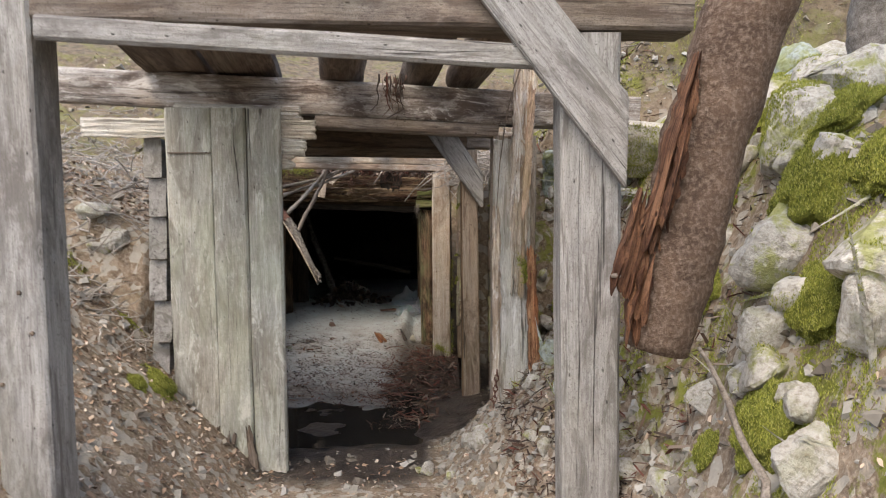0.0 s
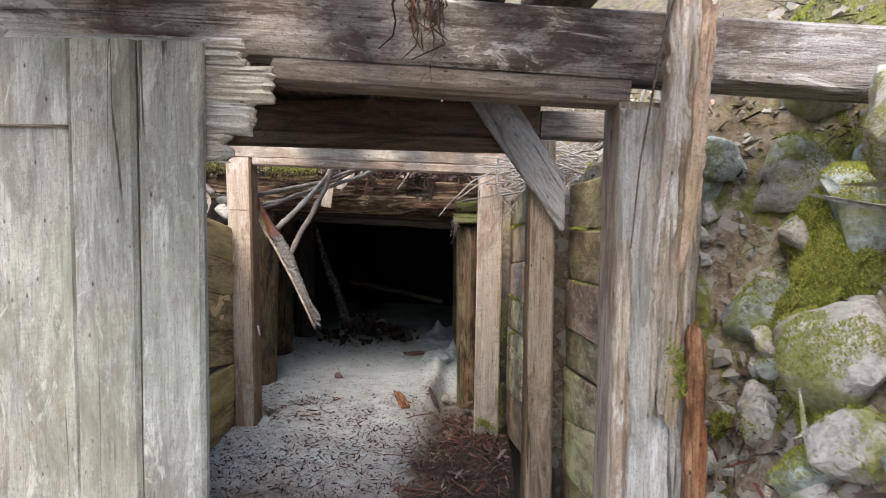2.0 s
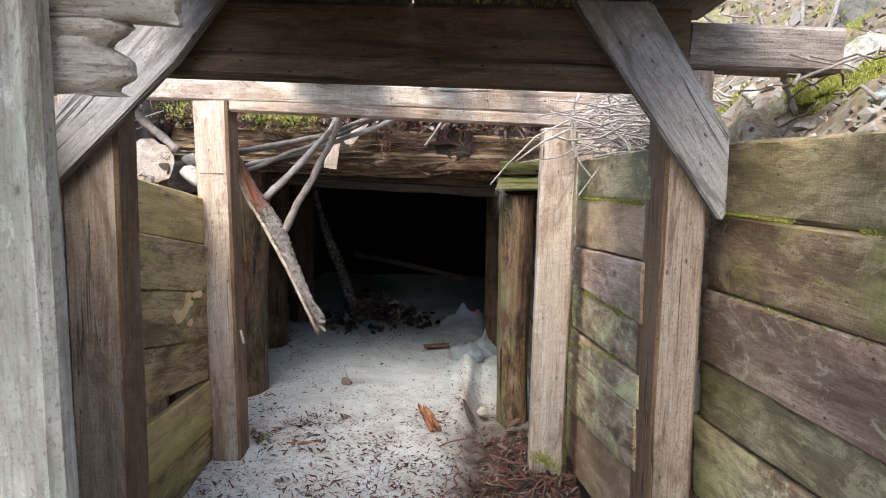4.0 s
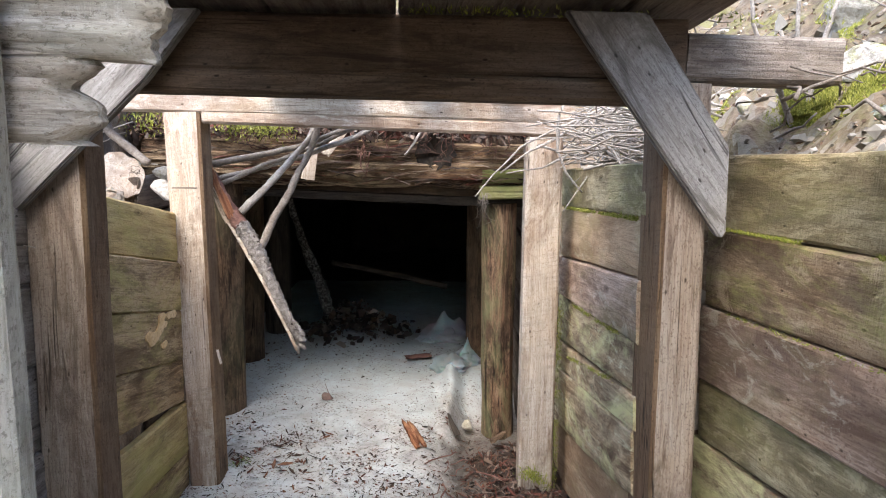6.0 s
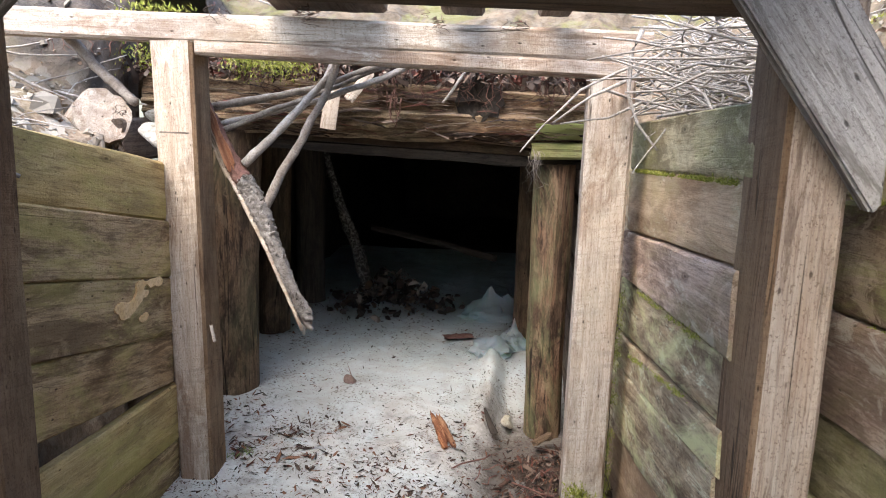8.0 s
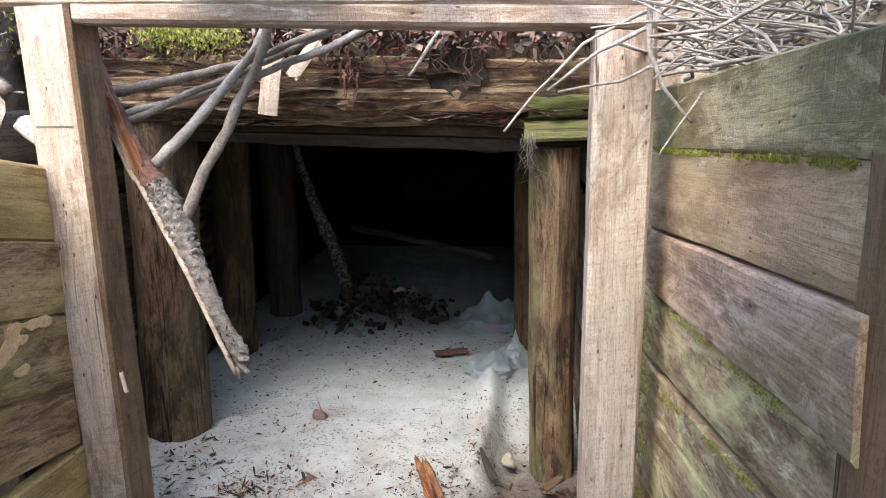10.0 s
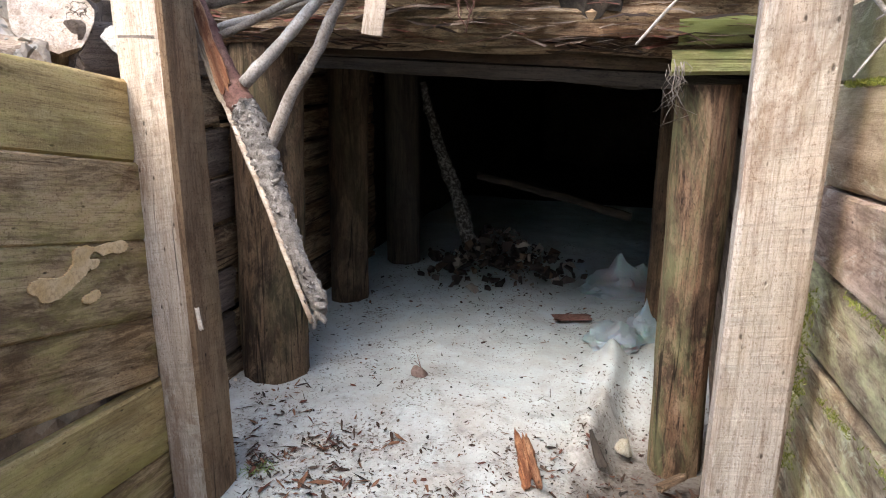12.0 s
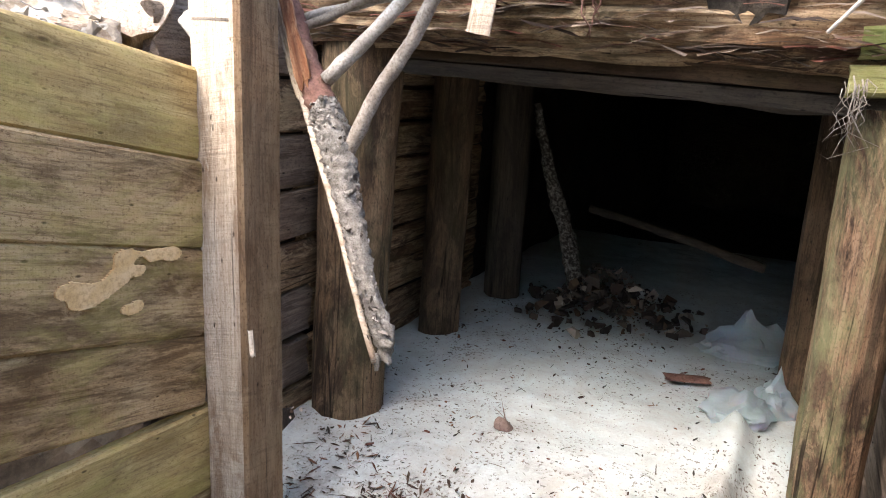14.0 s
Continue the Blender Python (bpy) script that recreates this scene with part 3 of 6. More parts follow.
def ground_z(x, y, rough=True):
    """The lie of the land: a trench cut into a rocky hillside, closed by the mound over the tunnel mouth."""
    x, y = np.asarray(x, float), np.asarray(y, float)
    left = np.clip(-1.06 - x, 0, None)
    zl = 1.02 * np.clip(left, 0, 1.35) + 0.32 * np.clip(left - 1.35, 0, None)
    right = np.clip(x - 0.02 - 0.20 * (1 - step01(y, 2.6, 3.8)), 0, None)
    zr = 1.12 * np.clip(right, 0, 1.2) + 1.2 * np.clip(right - 0.62, 0, 0.45) + 0.42 * np.clip(right - 1.2, 0, None)
    open_z = zl + zr - 0.08 * np.clip(1.0 - y, 0, 10)
    # cut between the board walls
    lip = 1.42 + 0.50 * np.clip(-1.9 - x, 0, 0.8) + 0.32 * np.clip(-2.7 - x, 0, None)
    edge_l = -2.0 - 0.28 * step01(y, 6.95, 7.05)
    edge_r = 0.27
    inner = np.where(x < edge_l, lip, np.where(x > edge_r, 1.64 + 0.85 * np.clip(x - 0.27, 0, 1.3) + 0.42 * np.clip(x - 1.57, 0, None), -0.06))
    near = np.where(x < -1.86, lip, np.where(x > 0.46, 1.70 + 0.95 * np.clip(x - 0.46, 0, 1.2) + 0.42 * np.clip(x - 1.66, 0, None), -0.06 + 0.10 * step01(x, -0.2, 0.35)))
    t1, t2 = step01(y, 4.45, 4.75), step01(y, 5.88, 6.0)
    inner = np.where((x > edge_l) & (x <= edge_r), -0.06 - 0.24 * step01(y, 5.9, 6.8), inner)
    z = open_z * (1 - t1) + near * t1
    z = z * (1 - t2) + inner * t2
    mound = 1.80 + 0.62 * np.clip(y - 7.75, 0, 1.5) + 0.36 * np.clip(y - 9.25, 0, None) + 0.16 * np.clip(np.abs(x + 0.95), 0, 4)
    z = np.where(y > 7.72, np.maximum(z, mound), z)
    z = z + 0.42 * step01(y, 7.30, 7.48) * (1 - step01(x, -2.0, -1.9)) * (1 - step01(y, 7.6, 8.2)) * step01(x, -3.4, -2.8)
    if rough:
        bank = np.clip((z - 0.15) / 0.6, 0.12, 1)
        side = np.where(x > 0, 1.0, 0.55)
        z = z + bank * side * (0.15 * field(x, y, 1.3, 3) + 0.09 * field(x, y, 4.2, 9) + 0.035 * field(x, y, 15.0, 5, 2))
        z = z + 0.012 * field(x, y, 9.0, 21) + 0.022 * field(x, y, 2.4, 23) * (z < 0.2)
    return z


def spread(lo, hi, fine_lo, fine_hi, fine, grow=1.22):
    mid = list(np.arange(fine_lo, fine_hi, fine))
    out, p, s = [], fine_hi, fine
    while p < hi:
        out.append(p)
        s *= grow
        p += s
    back, p, s = [], fine_lo, fine
    while p > lo:
        s *= grow
        p -= s
        back.append(p)
    return np.array(back[::-1] + mid + out + [hi])


def build_ground():
    xs = spread(-400, 400, -3.4, 2.6, 0.035)
    ys = spread(-400, 400, 0.8, 9.0, 0.035)
    gx, gy = np.meshgrid(xs, ys)
    cx, cy = np.clip(gx, -14, 14), np.clip(gy, -12, 18)
    gz = ground_z(cx, cy)
    nx, ny = len(xs), len(ys)
    verts = np.stack([gx, gy, gz], -1).reshape(-1, 3)
    faces = []
    for j in range(ny - 1):
        for i in range(nx - 1):
            mx, my = (xs[i] + xs[i + 1]) / 2, (ys[j] + ys[j + 1]) / 2
            if -2.28 < mx < 0.10 and 7.66 < my < 7.80:
                continue
            a = j * nx + i
            faces.append((a, a + 1, a + nx + 1, a + nx))
    me = mesh_of("ground", verts.tolist(), faces)
    cover = np.zeros((nx * ny, 4))
    fx, fy, fz = verts.T
    cover[:, 0] = np.clip(step01(fx, 0.35, 0.8) * (1 - 0.6 * step01(fy, 4.6, 6.5)) + step01(fz, 1.5, 2.2) * 0.12 + 0.08, 0, 1)
    wet = step01(fy, 3.55, 4.3) * (1 - step01(fx, -0.25, 0.12)) * step01(fx, -1.35, -1.0) * (1 - step01(fz, 0.1, 0.3))
    wet = np.maximum(wet, step01(fy, 4.6, 4.9) * (1 - step01(fz, 0.1, 0.4)))
    # Mud colour painted here as shade in the hollow left of the mouth.
    wet = np.maximum(wet, (1 - step01(fx, -1.95, -1.8)) * step01(fy, 7.2, 7.45) * (1 - step01(fy, 7.95, 8.2)) * step01(fx, -3.0, -2.6))
    cover[:, 1] = wet
    cover[:, 2] = 0.85 * np.maximum(step01(fz, 1.95, 2.5) * step01(fx, -8, -1.0), step01(fz, 1.5, 2.1) * step01(fy, 4.2, 4.8))
    cover[:, 3] = 1
    at = me.color_attributes.new("cover", "FLOAT_COLOR", "POINT")
    at.data.foreach_set("color", cover.ravel())
    ob = link("ground", me, GROUND)
    return tagged(ob, "brown leaf-littered earth bank with rubble and moss", "ground", "", "structure")


build_ground()

# ---- tunnel ----
def build_tunnel():
    """Rough dark drift behind the mouth, closed at its end."""
    n, rows = 40, 60
    verts, faces = [], []
    for r in range(rows + 1):
        y = 7.82 + 9.0 * r / rows
        for i in range(n):
            s = i / n * 4
            k = int(s)
            f = s - k
            c = [(-2.22, -0.25), (0.10, -0.25), (0.10, 1.62), (-2.22, 1.62)]
            p, q = c[k], c[(k + 1) % 4]
            x, z = p[0] + (q[0] - p[0]) * f, p[1] + (q[1] - p[1]) * f
            o = 0.07 * noise.noise(Vector((x * 2.3, y * 2.3, z * 2.3))) + 0.03 * noise.noise(Vector((x * 7, y * 7, z * 7)))
            dx, dz = x + 1.06, z - 0.7
            g = 1 + o / math.hypot(dx, dz)
            verts.append((-1.06 + dx * g, y, 0.7 + dz * g))
    for r in range(rows):
        for i in range(n):
            j = (i + 1) % n
            faces.append((r * n + i, (r + 1) * n + i, (r + 1) * n + j, r * n + j))
    faces.append(tuple(rows * n + i for i in range(n)))
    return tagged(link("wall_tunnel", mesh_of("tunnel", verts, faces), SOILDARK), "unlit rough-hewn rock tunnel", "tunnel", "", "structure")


build_tunnel()


def snow_z(x, y):
    x, y = np.asarray(x, float), np.asarray(y, float)
    z = -0.03 + 0.03 * step01(y, 5.6, 6.9) + 0.10 * step01(y, 6.8, 8.0) + 0.02 * step01(y, 8.0, 9.5)
    melt = step01(x, -0.62, -0.28) * step01(y, 6.0, 7.0) * (1 - step01(y, 7.9, 8.5))
    z = z - 0.16 * melt
    z = z - 0.16 * (1 - step01(y + 0.35 * field(x, y, 2.5, 35), 5.1, 5.7))
    z = z - 0.05 * step01(x, -0.9, -0.1) * (1 - step01(y, 6.4, 7.4))
    z = z + (0.09 + 0.05 * field(x, y, 7.0, 39)) * np.exp(-((x + 0.44 + 0.05 * field(x, y, 3.0, 38)) / 0.055) ** 2) * step01(y, 7.55, 7.72) * (1 - step01(y, 8.3, 8.8))
    return z + 0.026 * field(x, y, 2.2, 31) + 0.011 * field(x, y, 9, 33)


def build_snow():
    xs, ys = np.arange(-2.2, 0.24, 0.02), np.arange(5.1, 12.0, 0.025)
    gx, gy = np.meshgrid(xs, ys)
    gz = snow_z(gx, gy)
    nx, ny = len(xs), len(ys)
    faces = [(j * nx + i, j * nx + i + 1, (j + 1) * nx + i + 1, (j + 1) * nx + i) for j in range(ny - 1) for i in range(nx - 1)]
    me = mesh_of("snow", np.stack([gx, gy, gz], -1).reshape(-1, 3).tolist(), faces)
    cover = np.zeros((nx * ny, 4))
    fx, fy = gx.ravel(), gy.ravel()
    cover[:, 0] = np.clip((1 - step01(fy, 5.2, 6.4)) * 0.44 + 0.21 * (1 - step01(fy, 7.2, 9.2)) + 0.45 * step01(fx, -0.6, -0.25) * (1 - step01(fy, 7.4, 8.4)) + 0.02, 0, 1)
    cover[:, 1] = 1 - step01(fy + 0.5 * field(fx, fy, 1.6, 37), 5.3, 6.0)
    cover[:, 3] = 1
    at = me.color_attributes.new("cover", "FLOAT_COLOR", "POINT")
    at.data.foreach_set("color", cover.ravel())
    return tagged(link("snow_bed", me, SNOW), "dirty old snow covering the tunnel floor", "snow", "", "structure")


build_snow()
puddle = mesh_of("puddle", [(-1.3, 4.2, -0.052), (0.05, 4.25, -0.052), (0.0, 5.9, -0.052), (-1.75, 5.9, -0.052)], [(0, 1, 2, 3)])
tagged(link("water", puddle, WATER), "shallow dark meltwater over mud", "water", "", "structure")

# ---- timber frames ----
f1 = empty("timber_frame", (-0.5, 2.68, 0), "grey weathered squared-timber frame with a diagonal brace", "timber frame", "timber frames")
timber("post", (-1.53, 2.685, -0.1), (-1.535, 2.685, 2.43), 0.20, 0.19, GREY, f1, up=(0, 1, 0), rough=0.005)
timber("post", (0.565, 2.685, 0.25), (0.535, 2.685, 2.215), 0.215, 0.19, GREY, f1, up=(0, 1, 0), rough=0.005)
timber("beam", (-1.43, 2.70, 2.375), (0.90, 2.70, 2.325), 0.22, 0.21, BEAM, f1, rough=0.006)
timber("board", (-1.40, 2.575, 2.233), (0.36, 2.575, 2.125), 0.045, 0.085, GREY, f1, "nailed board under the beam", rough=0.003)
prism("brace", [(0.10, 2.38), (0.658, 1.668), (0.662, 1.99), (0.33, 2.40)], 2.535, 0.05, GREY, f1)

f2 = empty("timber_frame", (-0.6, 4.25, 0), "dark cracked header beam on posts faced with upright planks", "timber frame", "timber frames")
timber("beam", (-2.45, 4.30, 2.285), (1.15, 4.30, 2.085), 0.20, 0.195, HEADER, f2, rough=0.006, ridge=0.004)
timber("beam", (-0.74, 4.30, 2.053), (0.34, 4.30, 1.995), 0.18, 0.078, BEAM, f2, "split-off lower strip of the beam", rough=0.004, jag=(0.03, 0.01))
timber("plank", (-1.425, 4.155, 0.25), (-1.430, 4.155, 2.125), 0.27, 0.05, PALE, f2, up=(0, 1, 0), jag=(0.10, 0.006), rough=0.003)
timber("plank", (-1.205, 4.155, 0.02), (-1.205, 4.155, 2.122), 0.196, 0.05, PALE, f2, up=(0, 1, 0), jag=(0.14, 0.006), rough=0.003)
timber("plank", (-1.003, 4.155, -0.04), (-1.006, 4.155, 2.118), 0.192, 0.05, PALE, f2, up=(0, 1, 0), jag=(0.07, 0.006), rough=0.003)
timber("post", (-1.28, 4.32, -0.1), (-1.28, 4.32, 2.17), 0.2, 0.2, BROWN, f2, up=(0, 1, 0))
timber("post", (0.430, 4.325, -0.1), (0.430, 4.325, 1.965), 0.25, 0.25, BROWN, f2, up=(0, 1, 0), rough=0.006)
timber("slab", (0.415, 4.165, 0.02), (0.405, 4.165, 1.95), 0.205, 0.07, LICHENW, f2, "grey barkless slab against the post", up=(0, 1, 0), rough=0.006, ridge=0.010, jag=(0.02, 0.03), step=0.03)
torn("strip", (0.325, 4.128, 0.0), (0.318, 4.128, 1.62), 0.045, 0.035, SILVER, f2, "pale rotten edge of the slab", jag=(0.05, 0.30), edge=0.010, groove=0.010)
torn("log", (0.432, 4.118, 1.02), (0.478, 4.10, 2.40), 0.075, 0.075, SILVER, f2, "rotten splintered half-log", jag=(0.46, 0.22), edge=0.016, groove=0.020, step=0.010, w2=0.130)
torn("splinter", (0.412, 4.085, 1.45), (0.440, 4.075, 2.18), 0.045, 0.030, SILVER, f2, "loose splinter of rotten wood", jag=(0.30, 0.25), edge=0.010, groove=0.010)
torn("splinter", (0.470, 4.07, 1.45), (0.515, 4.06, 2.30), 0.040, 0.032, PINK, f2, "loose splinter of rotten wood", jag=(0.25, 0.20), edge=0.010, groove=0.010)
torn("splinter", (0.455, 4.09, 1.02), (0.470, 4.085, 1.62), 0.030, 0.020, PINK, f2, "loose splinter of rotten wood", jag=(0.10, 0.25), edge=0.007, groove=0.008)
torn("splinter", (0.542, 4.06, 0.28), (0.512, 4.08, 1.37), 0.068, 0.050, ORANGE, f2, "bright orange split heartwood", jag=(0.05, 0.14), edge=0.010, groove=0.012, w2=0.050)
torn("splinter", (-1.09, 4.115, -0.06), (-1.135, 4.12, 0.30), 0.055, 0.03, DARK, f2, "dark rotten splinter at the plank foot", jag=(0.02, 0.16), w2=0.035)
torn("splinter", (-1.26, 4.12, 0.0), (-1.24, 4.122, 0.26), 0.07, 0.02, DARK, f2, "dark rotten splinter at the plank foot", jag=(0.02, 0.20))
for z0, z1, x1, j in ((2.055, 2.130, -0.815, 0.03), (1.953, 2.050, -0.735, 0.04), (1.857, 1.946, -0.795, 0.04), (1.778, 1.851, -0.865, 0.045)):
    torn("board", (-2.08 if z0 == 1.953 else -1.54, 4.215, (z0 + z1) / 2 + 0.02), (x1 + 0.03, 4.215, (z0 + z1) / 2), z1 - z0 + 0.014, 0.05, LICHENW, f2, "broken-ended horizontal board", jag=(0.02, j), edge=0.004, groove=0.009, step=0.008)

f3 = empty("timber_frame", (-0.7, 5.72, 0), "brown squared-timber frame with two diagonal plank braces", "timber frame", "timber frames")
# Main beam and lower strip carry the roof's shade in their colour.
timber("beam", (-2.0, 5.73, 2.066), (0.20, 5.73, 2.049), 0.20, 0.165, UMBER, f3, rough=0.005)
timber("beam", (0.203, 5.735, 2.030), (0.665, 5.735, 2.020), 0.19, 0.135, BEAM, f3, "unshaded grey end of the beam", rough=0.006, jag=(0.004, 0.02))
timber("beam", (-1.70, 5.73, 1.955), (0.17, 5.73, 1.927), 0.20, 0.07, UMBER, f3, "lower strip of the cracked beam", rough=0.004)
p3l = timber("post", (-1.665, 5.695, -0.15), (-1.655, 5.695, 1.93), 0.188, 0.15, BROWN, f3, up=(0, 1, 0))
p3r = timber("post", (0.235, 5.745, -0.15), (0.212, 5.745, 1.955), 0.147, 0.25, BROWN, f3, up=(0, 1, 0), w2=0.128)
prism("brace", [(-0.166, 2.145), (0.308, 1.505), (0.326, 1.518), (0.320, 1.770), (0.068, 2.140)], 5.575, 0.045, GREY, f3)
prism("brace", [(-1.755, 1.550), (-1.345, 1.945), (-1.19, 2.14), (-1.40, 2.14), (-1.775, 1.760)], 5.575, 0.045, GREY, f3)

def shade_flank(ob, side):
    """One flank in browner, darker wood: the side's shade is in its colour."""
    ob.data.materials.append(SHADED_FLANK)
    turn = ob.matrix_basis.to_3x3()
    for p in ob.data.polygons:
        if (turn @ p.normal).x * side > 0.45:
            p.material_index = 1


f4 = empty("timber_frame", (-0.8, 7.07, 0), "pale tan sawn-timber frame at the tunnel mouth", "timber frame", "timber frames")
timber("beam", (-2.60, 7.08, 1.972), (0.13, 7.08, 1.925), 0.16, 0.112, TAN, f4, rough=0.004)
timber("beam", (-1.662, 7.08, 1.885), (0.13, 7.08, 1.836), 0.16, 0.066, TAN, f4, "lower half of the beam", rough=0.004)
p4l = timber("post", (-1.715, 7.085, -0.12), (-1.762, 7.085, 1.905), 0.150, 0.17, TAN, f4, up=(0, 1, 0), w2=0.178, jag=(0.03, 0.004))
timber("post", (-0.005, 7.07, -0.15), (-0.008, 7.07, 1.805), 0.175, 0.14, TAN, f4, up=(0, 1, 0), w2=0.175)

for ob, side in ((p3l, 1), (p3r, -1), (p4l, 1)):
    shade_flank(ob, side)

# ---- board walls ----
def board_wall(name, x0, x1, y0, y1, seams, mat, label, thick=0.05, side=1):
    """Boards laid edge to edge from (x0, y0) to (x1, y1); seams: heights (at y0, at y1) of their edges, from the top; a third number is a gap."""
    wall = empty(name, ((x0 + x1) / 2, (y0 + y1) / 2, 0), label, "board wall", "", "structure")
    for k in range(len(seams) - 1):
        t0, t1 = seams[k][:2]
        b0, b1 = seams[k + 1][:2]
        gap = seams[k][2] if len(seams[k]) > 2 else 0.0
        t0 -= gap
        g = 0.005
        o = side * 0.012 * math.sin(k * 2.4 + x0)
        timber("plank", (x0 + o, y0, (t0 + b0) / 2), (x1 + o * 0.5, y1, (t1 + b1) / 2), thick, t0 - b0 - g, mat[k % len(mat)], wall, h2=t1 - b1 - g, rough=0.004, ridge=0.004, edge=0.008, bow=-0.012 if k > 3 else 0.0, step=0.05)
    return wall


board_wall("wall_east", 0.175, 0.175, 5.80, 7.42, [(1.722, 1.638), (1.540, 1.432), (1.335, 1.160), (1.120, 0.945, 0.004), (0.935, 0.690), (0.815, 0.545), (0.585, 0.215), (0.30, -0.12)], [OLIVE, TANB, PINK, STREAK, STREAK, STREAK, TANB], "damp mossy horizontal boards holding back the bank")
board_wall("wall_east_near", 0.415, 0.405, 4.42, 5.86, [(1.785, 1.745), (1.575, 1.505), (1.375, 1.240), (1.15, 0.985), (1.0, 0.775), (0.87, 0.49), (0.55, 0.22), (0.25, -0.1)], [OLIVE, BOARD, PINK, OLIVE, STREAK, STREAK, BOARD], "wide mossy boards retaining the rocky bank")
board_wall("wall_west", -1.825, -1.825, 5.80, 7.02, [(1.65, 1.415), (1.43, 1.17), (1.19, 0.925), (0.93, 0.675), (0.66, 0.450, 0.11), (0.30, 0.18), (-0.1, -0.15)], [YELLOW, LINING, LINING, LINING, YELLOW, LINING], "brown boards lining the cut, with a dark open gap")
board_wall("wall_west_near", -1.672, -1.80, 4.25, 5.66, [(1.97, 1.80), (1.73, 1.57), (1.50, 1.33), (1.25, 1.08), (1.0, 0.8), (0.75, 0.5), (0.45, 0.2), (0.2, -0.1)], [GREY], "grey boards with sawn ends lining the cut", 0.10)

# ---- roof planks ----
def roof(x, y0, y1, z0, z1, w, h, mat, skew=-0.15, pole=False, label="dark weathered roof plank lying across the beams"):
    ob = timber("roof_plank", (x - skew * (y1 - y0) / 2, y0, z0), (x + skew * (y1 - y0) / 2, y1, z1), w, h, mat, pole=pole, rough=0.006, ridge=0.012 if pole else 0.003, jag=(0.03, 0.03))
    return tagged(ob, label, "roof plank", "roof planks")


for x, w, p in ((-1.42, 0.36, 0), (-1.03, 0.36, 0), (-0.47, 0.27, 1), (0.0, 0.22, 1), (0.29, 0.23, 1)):
    roof(x, 2.48, 4.62, 2.53 if not p else 2.56, 2.345 if not p else 2.345, w, 0.09 if not p else 0.20, DARK, -0.14, bool(p), "dark weathered roof log lying across the beams" if p else "dark wide roof plank lying across the beams")
# Front ends reach forward out of view, added to shade the beam below.
for x, w, y0 in ((-1.20, 0.37, 4.78), (-0.82, 0.375, 4.70), (-0.45, 0.345, 4.85), (-0.12, 0.31, 5.05), (0.19, 0.30, 5.28)):
    roof(x, y0, 5.96, 2.255, 2.195, w, 0.09, DARK, -0.05)
for x, w in ((-1.13, 0.46), (-0.59, 0.17), (-0.235, 0.13)):
    roof(x, 6.72, 7.14, 2.115, 2.075, w, 0.07, DARK, -0.04)

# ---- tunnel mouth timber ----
# Darker log wood; the gloom inside the tunnel is put into its colour.
LOGD = wood("damp_shaded_log_wood", (0.028, 0.017, 0.011), (0.10, 0.062, 0.039), (0.17, 0.117, 0.077), 0.2, 0.8, (0.09, 0.09, 0.045), streak=0.5, damp=0.5)
# Near-black wood: wet ends and flakes, plus painted tunnel shade on post and pole.
BLACKLOG = wood("dark_wet_or_shaded_log_wood", (0.02, 0.017, 0.015), (0.05, 0.043, 0.037), (0.09, 0.075, 0.062), 0.0, 0.6)
def log(name, a, b, w, mat, label, category="log", **k):
    return tagged(timber(name, a, b, w, k.pop("h", w), mat, up=(0, 1, 0), pole=True, **k), label, category)


log("post", (-1.885, 7.86, -0.1), (-1.86, 7.88, 1.62), 0.30, LOGM, "round barkless post with dark wet base", "post", ridge=0.014, h=0.28)
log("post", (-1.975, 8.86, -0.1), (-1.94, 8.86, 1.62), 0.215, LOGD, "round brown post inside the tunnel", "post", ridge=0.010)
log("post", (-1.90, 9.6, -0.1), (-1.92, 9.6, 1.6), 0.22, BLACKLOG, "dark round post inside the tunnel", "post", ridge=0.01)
log("post", (-0.135, 7.88, -0.15), (-0.155, 7.88, 1.41), 0.20, LOGW, "barkless round post with green algae and peeling bark", "post", ridge=0.014)
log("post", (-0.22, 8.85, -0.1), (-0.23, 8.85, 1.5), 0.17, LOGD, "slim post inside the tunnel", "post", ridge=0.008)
log("log", (-2.25, 7.80, 1.66), (0.12, 7.86, 1.625), 0.26, ROT, "rotten red-brown header log over the tunnel mouth", "log", ridge=0.030, step=0.03, rough=0.010, sides=36)
for z0, z1, hh, yy, mat in ((1.525, 1.462, 0.050, 7.93, LOGD), (1.475, 1.405, 0.052, 7.96, BLACKLOG)):
    tagged(timber("header_board", (-2.1, yy, z0), (0.1, yy + 0.03, z1), 0.20, hh, mat, rough=0.012, ridge=0.016, step=0.025, edge=0.006), "split dark rotten board under the header log", "board")
log("log", (-0.545, 7.66, 1.715), (-0.50, 9.2, 1.98), 0.22, BLACKLOG, "log end jutting over the header", "log", ridge=0.04, jag=(0.05, 0.01), step=0.03)

# lining between the squared frame and the round posts, and inside the mouth
lag = empty("wall_west_mouth", (-2.1, 7.6, 0), "rotting dark boards behind the round posts", "board wall", "", "structure")
for k in range(8):
    z = 0.10 + 0.20 * k
    timber("plank", (-2.03 + 0.02 * math.sin(k * 3.1), 7.02, z), (-2.06, 7.86 + 0.05 * math.sin(k * 5.0), z - 0.01), 0.05, 0.185, DARK if k % 3 else ROT, lag, ridge=0.010, rough=0.006, jag=(0.05, 0.05))
for k in range(9):
    z = 0.05 + 0.175 * k
    timber("plank", (-2.17 + 0.03 * math.sin(k * 2.3), 7.9, z), (-2.17, 9.7, z + 0.02), 0.05, 0.16, ROT, lag, ridge=0.014, rough=0.008, jag=(0.05, 0.05))
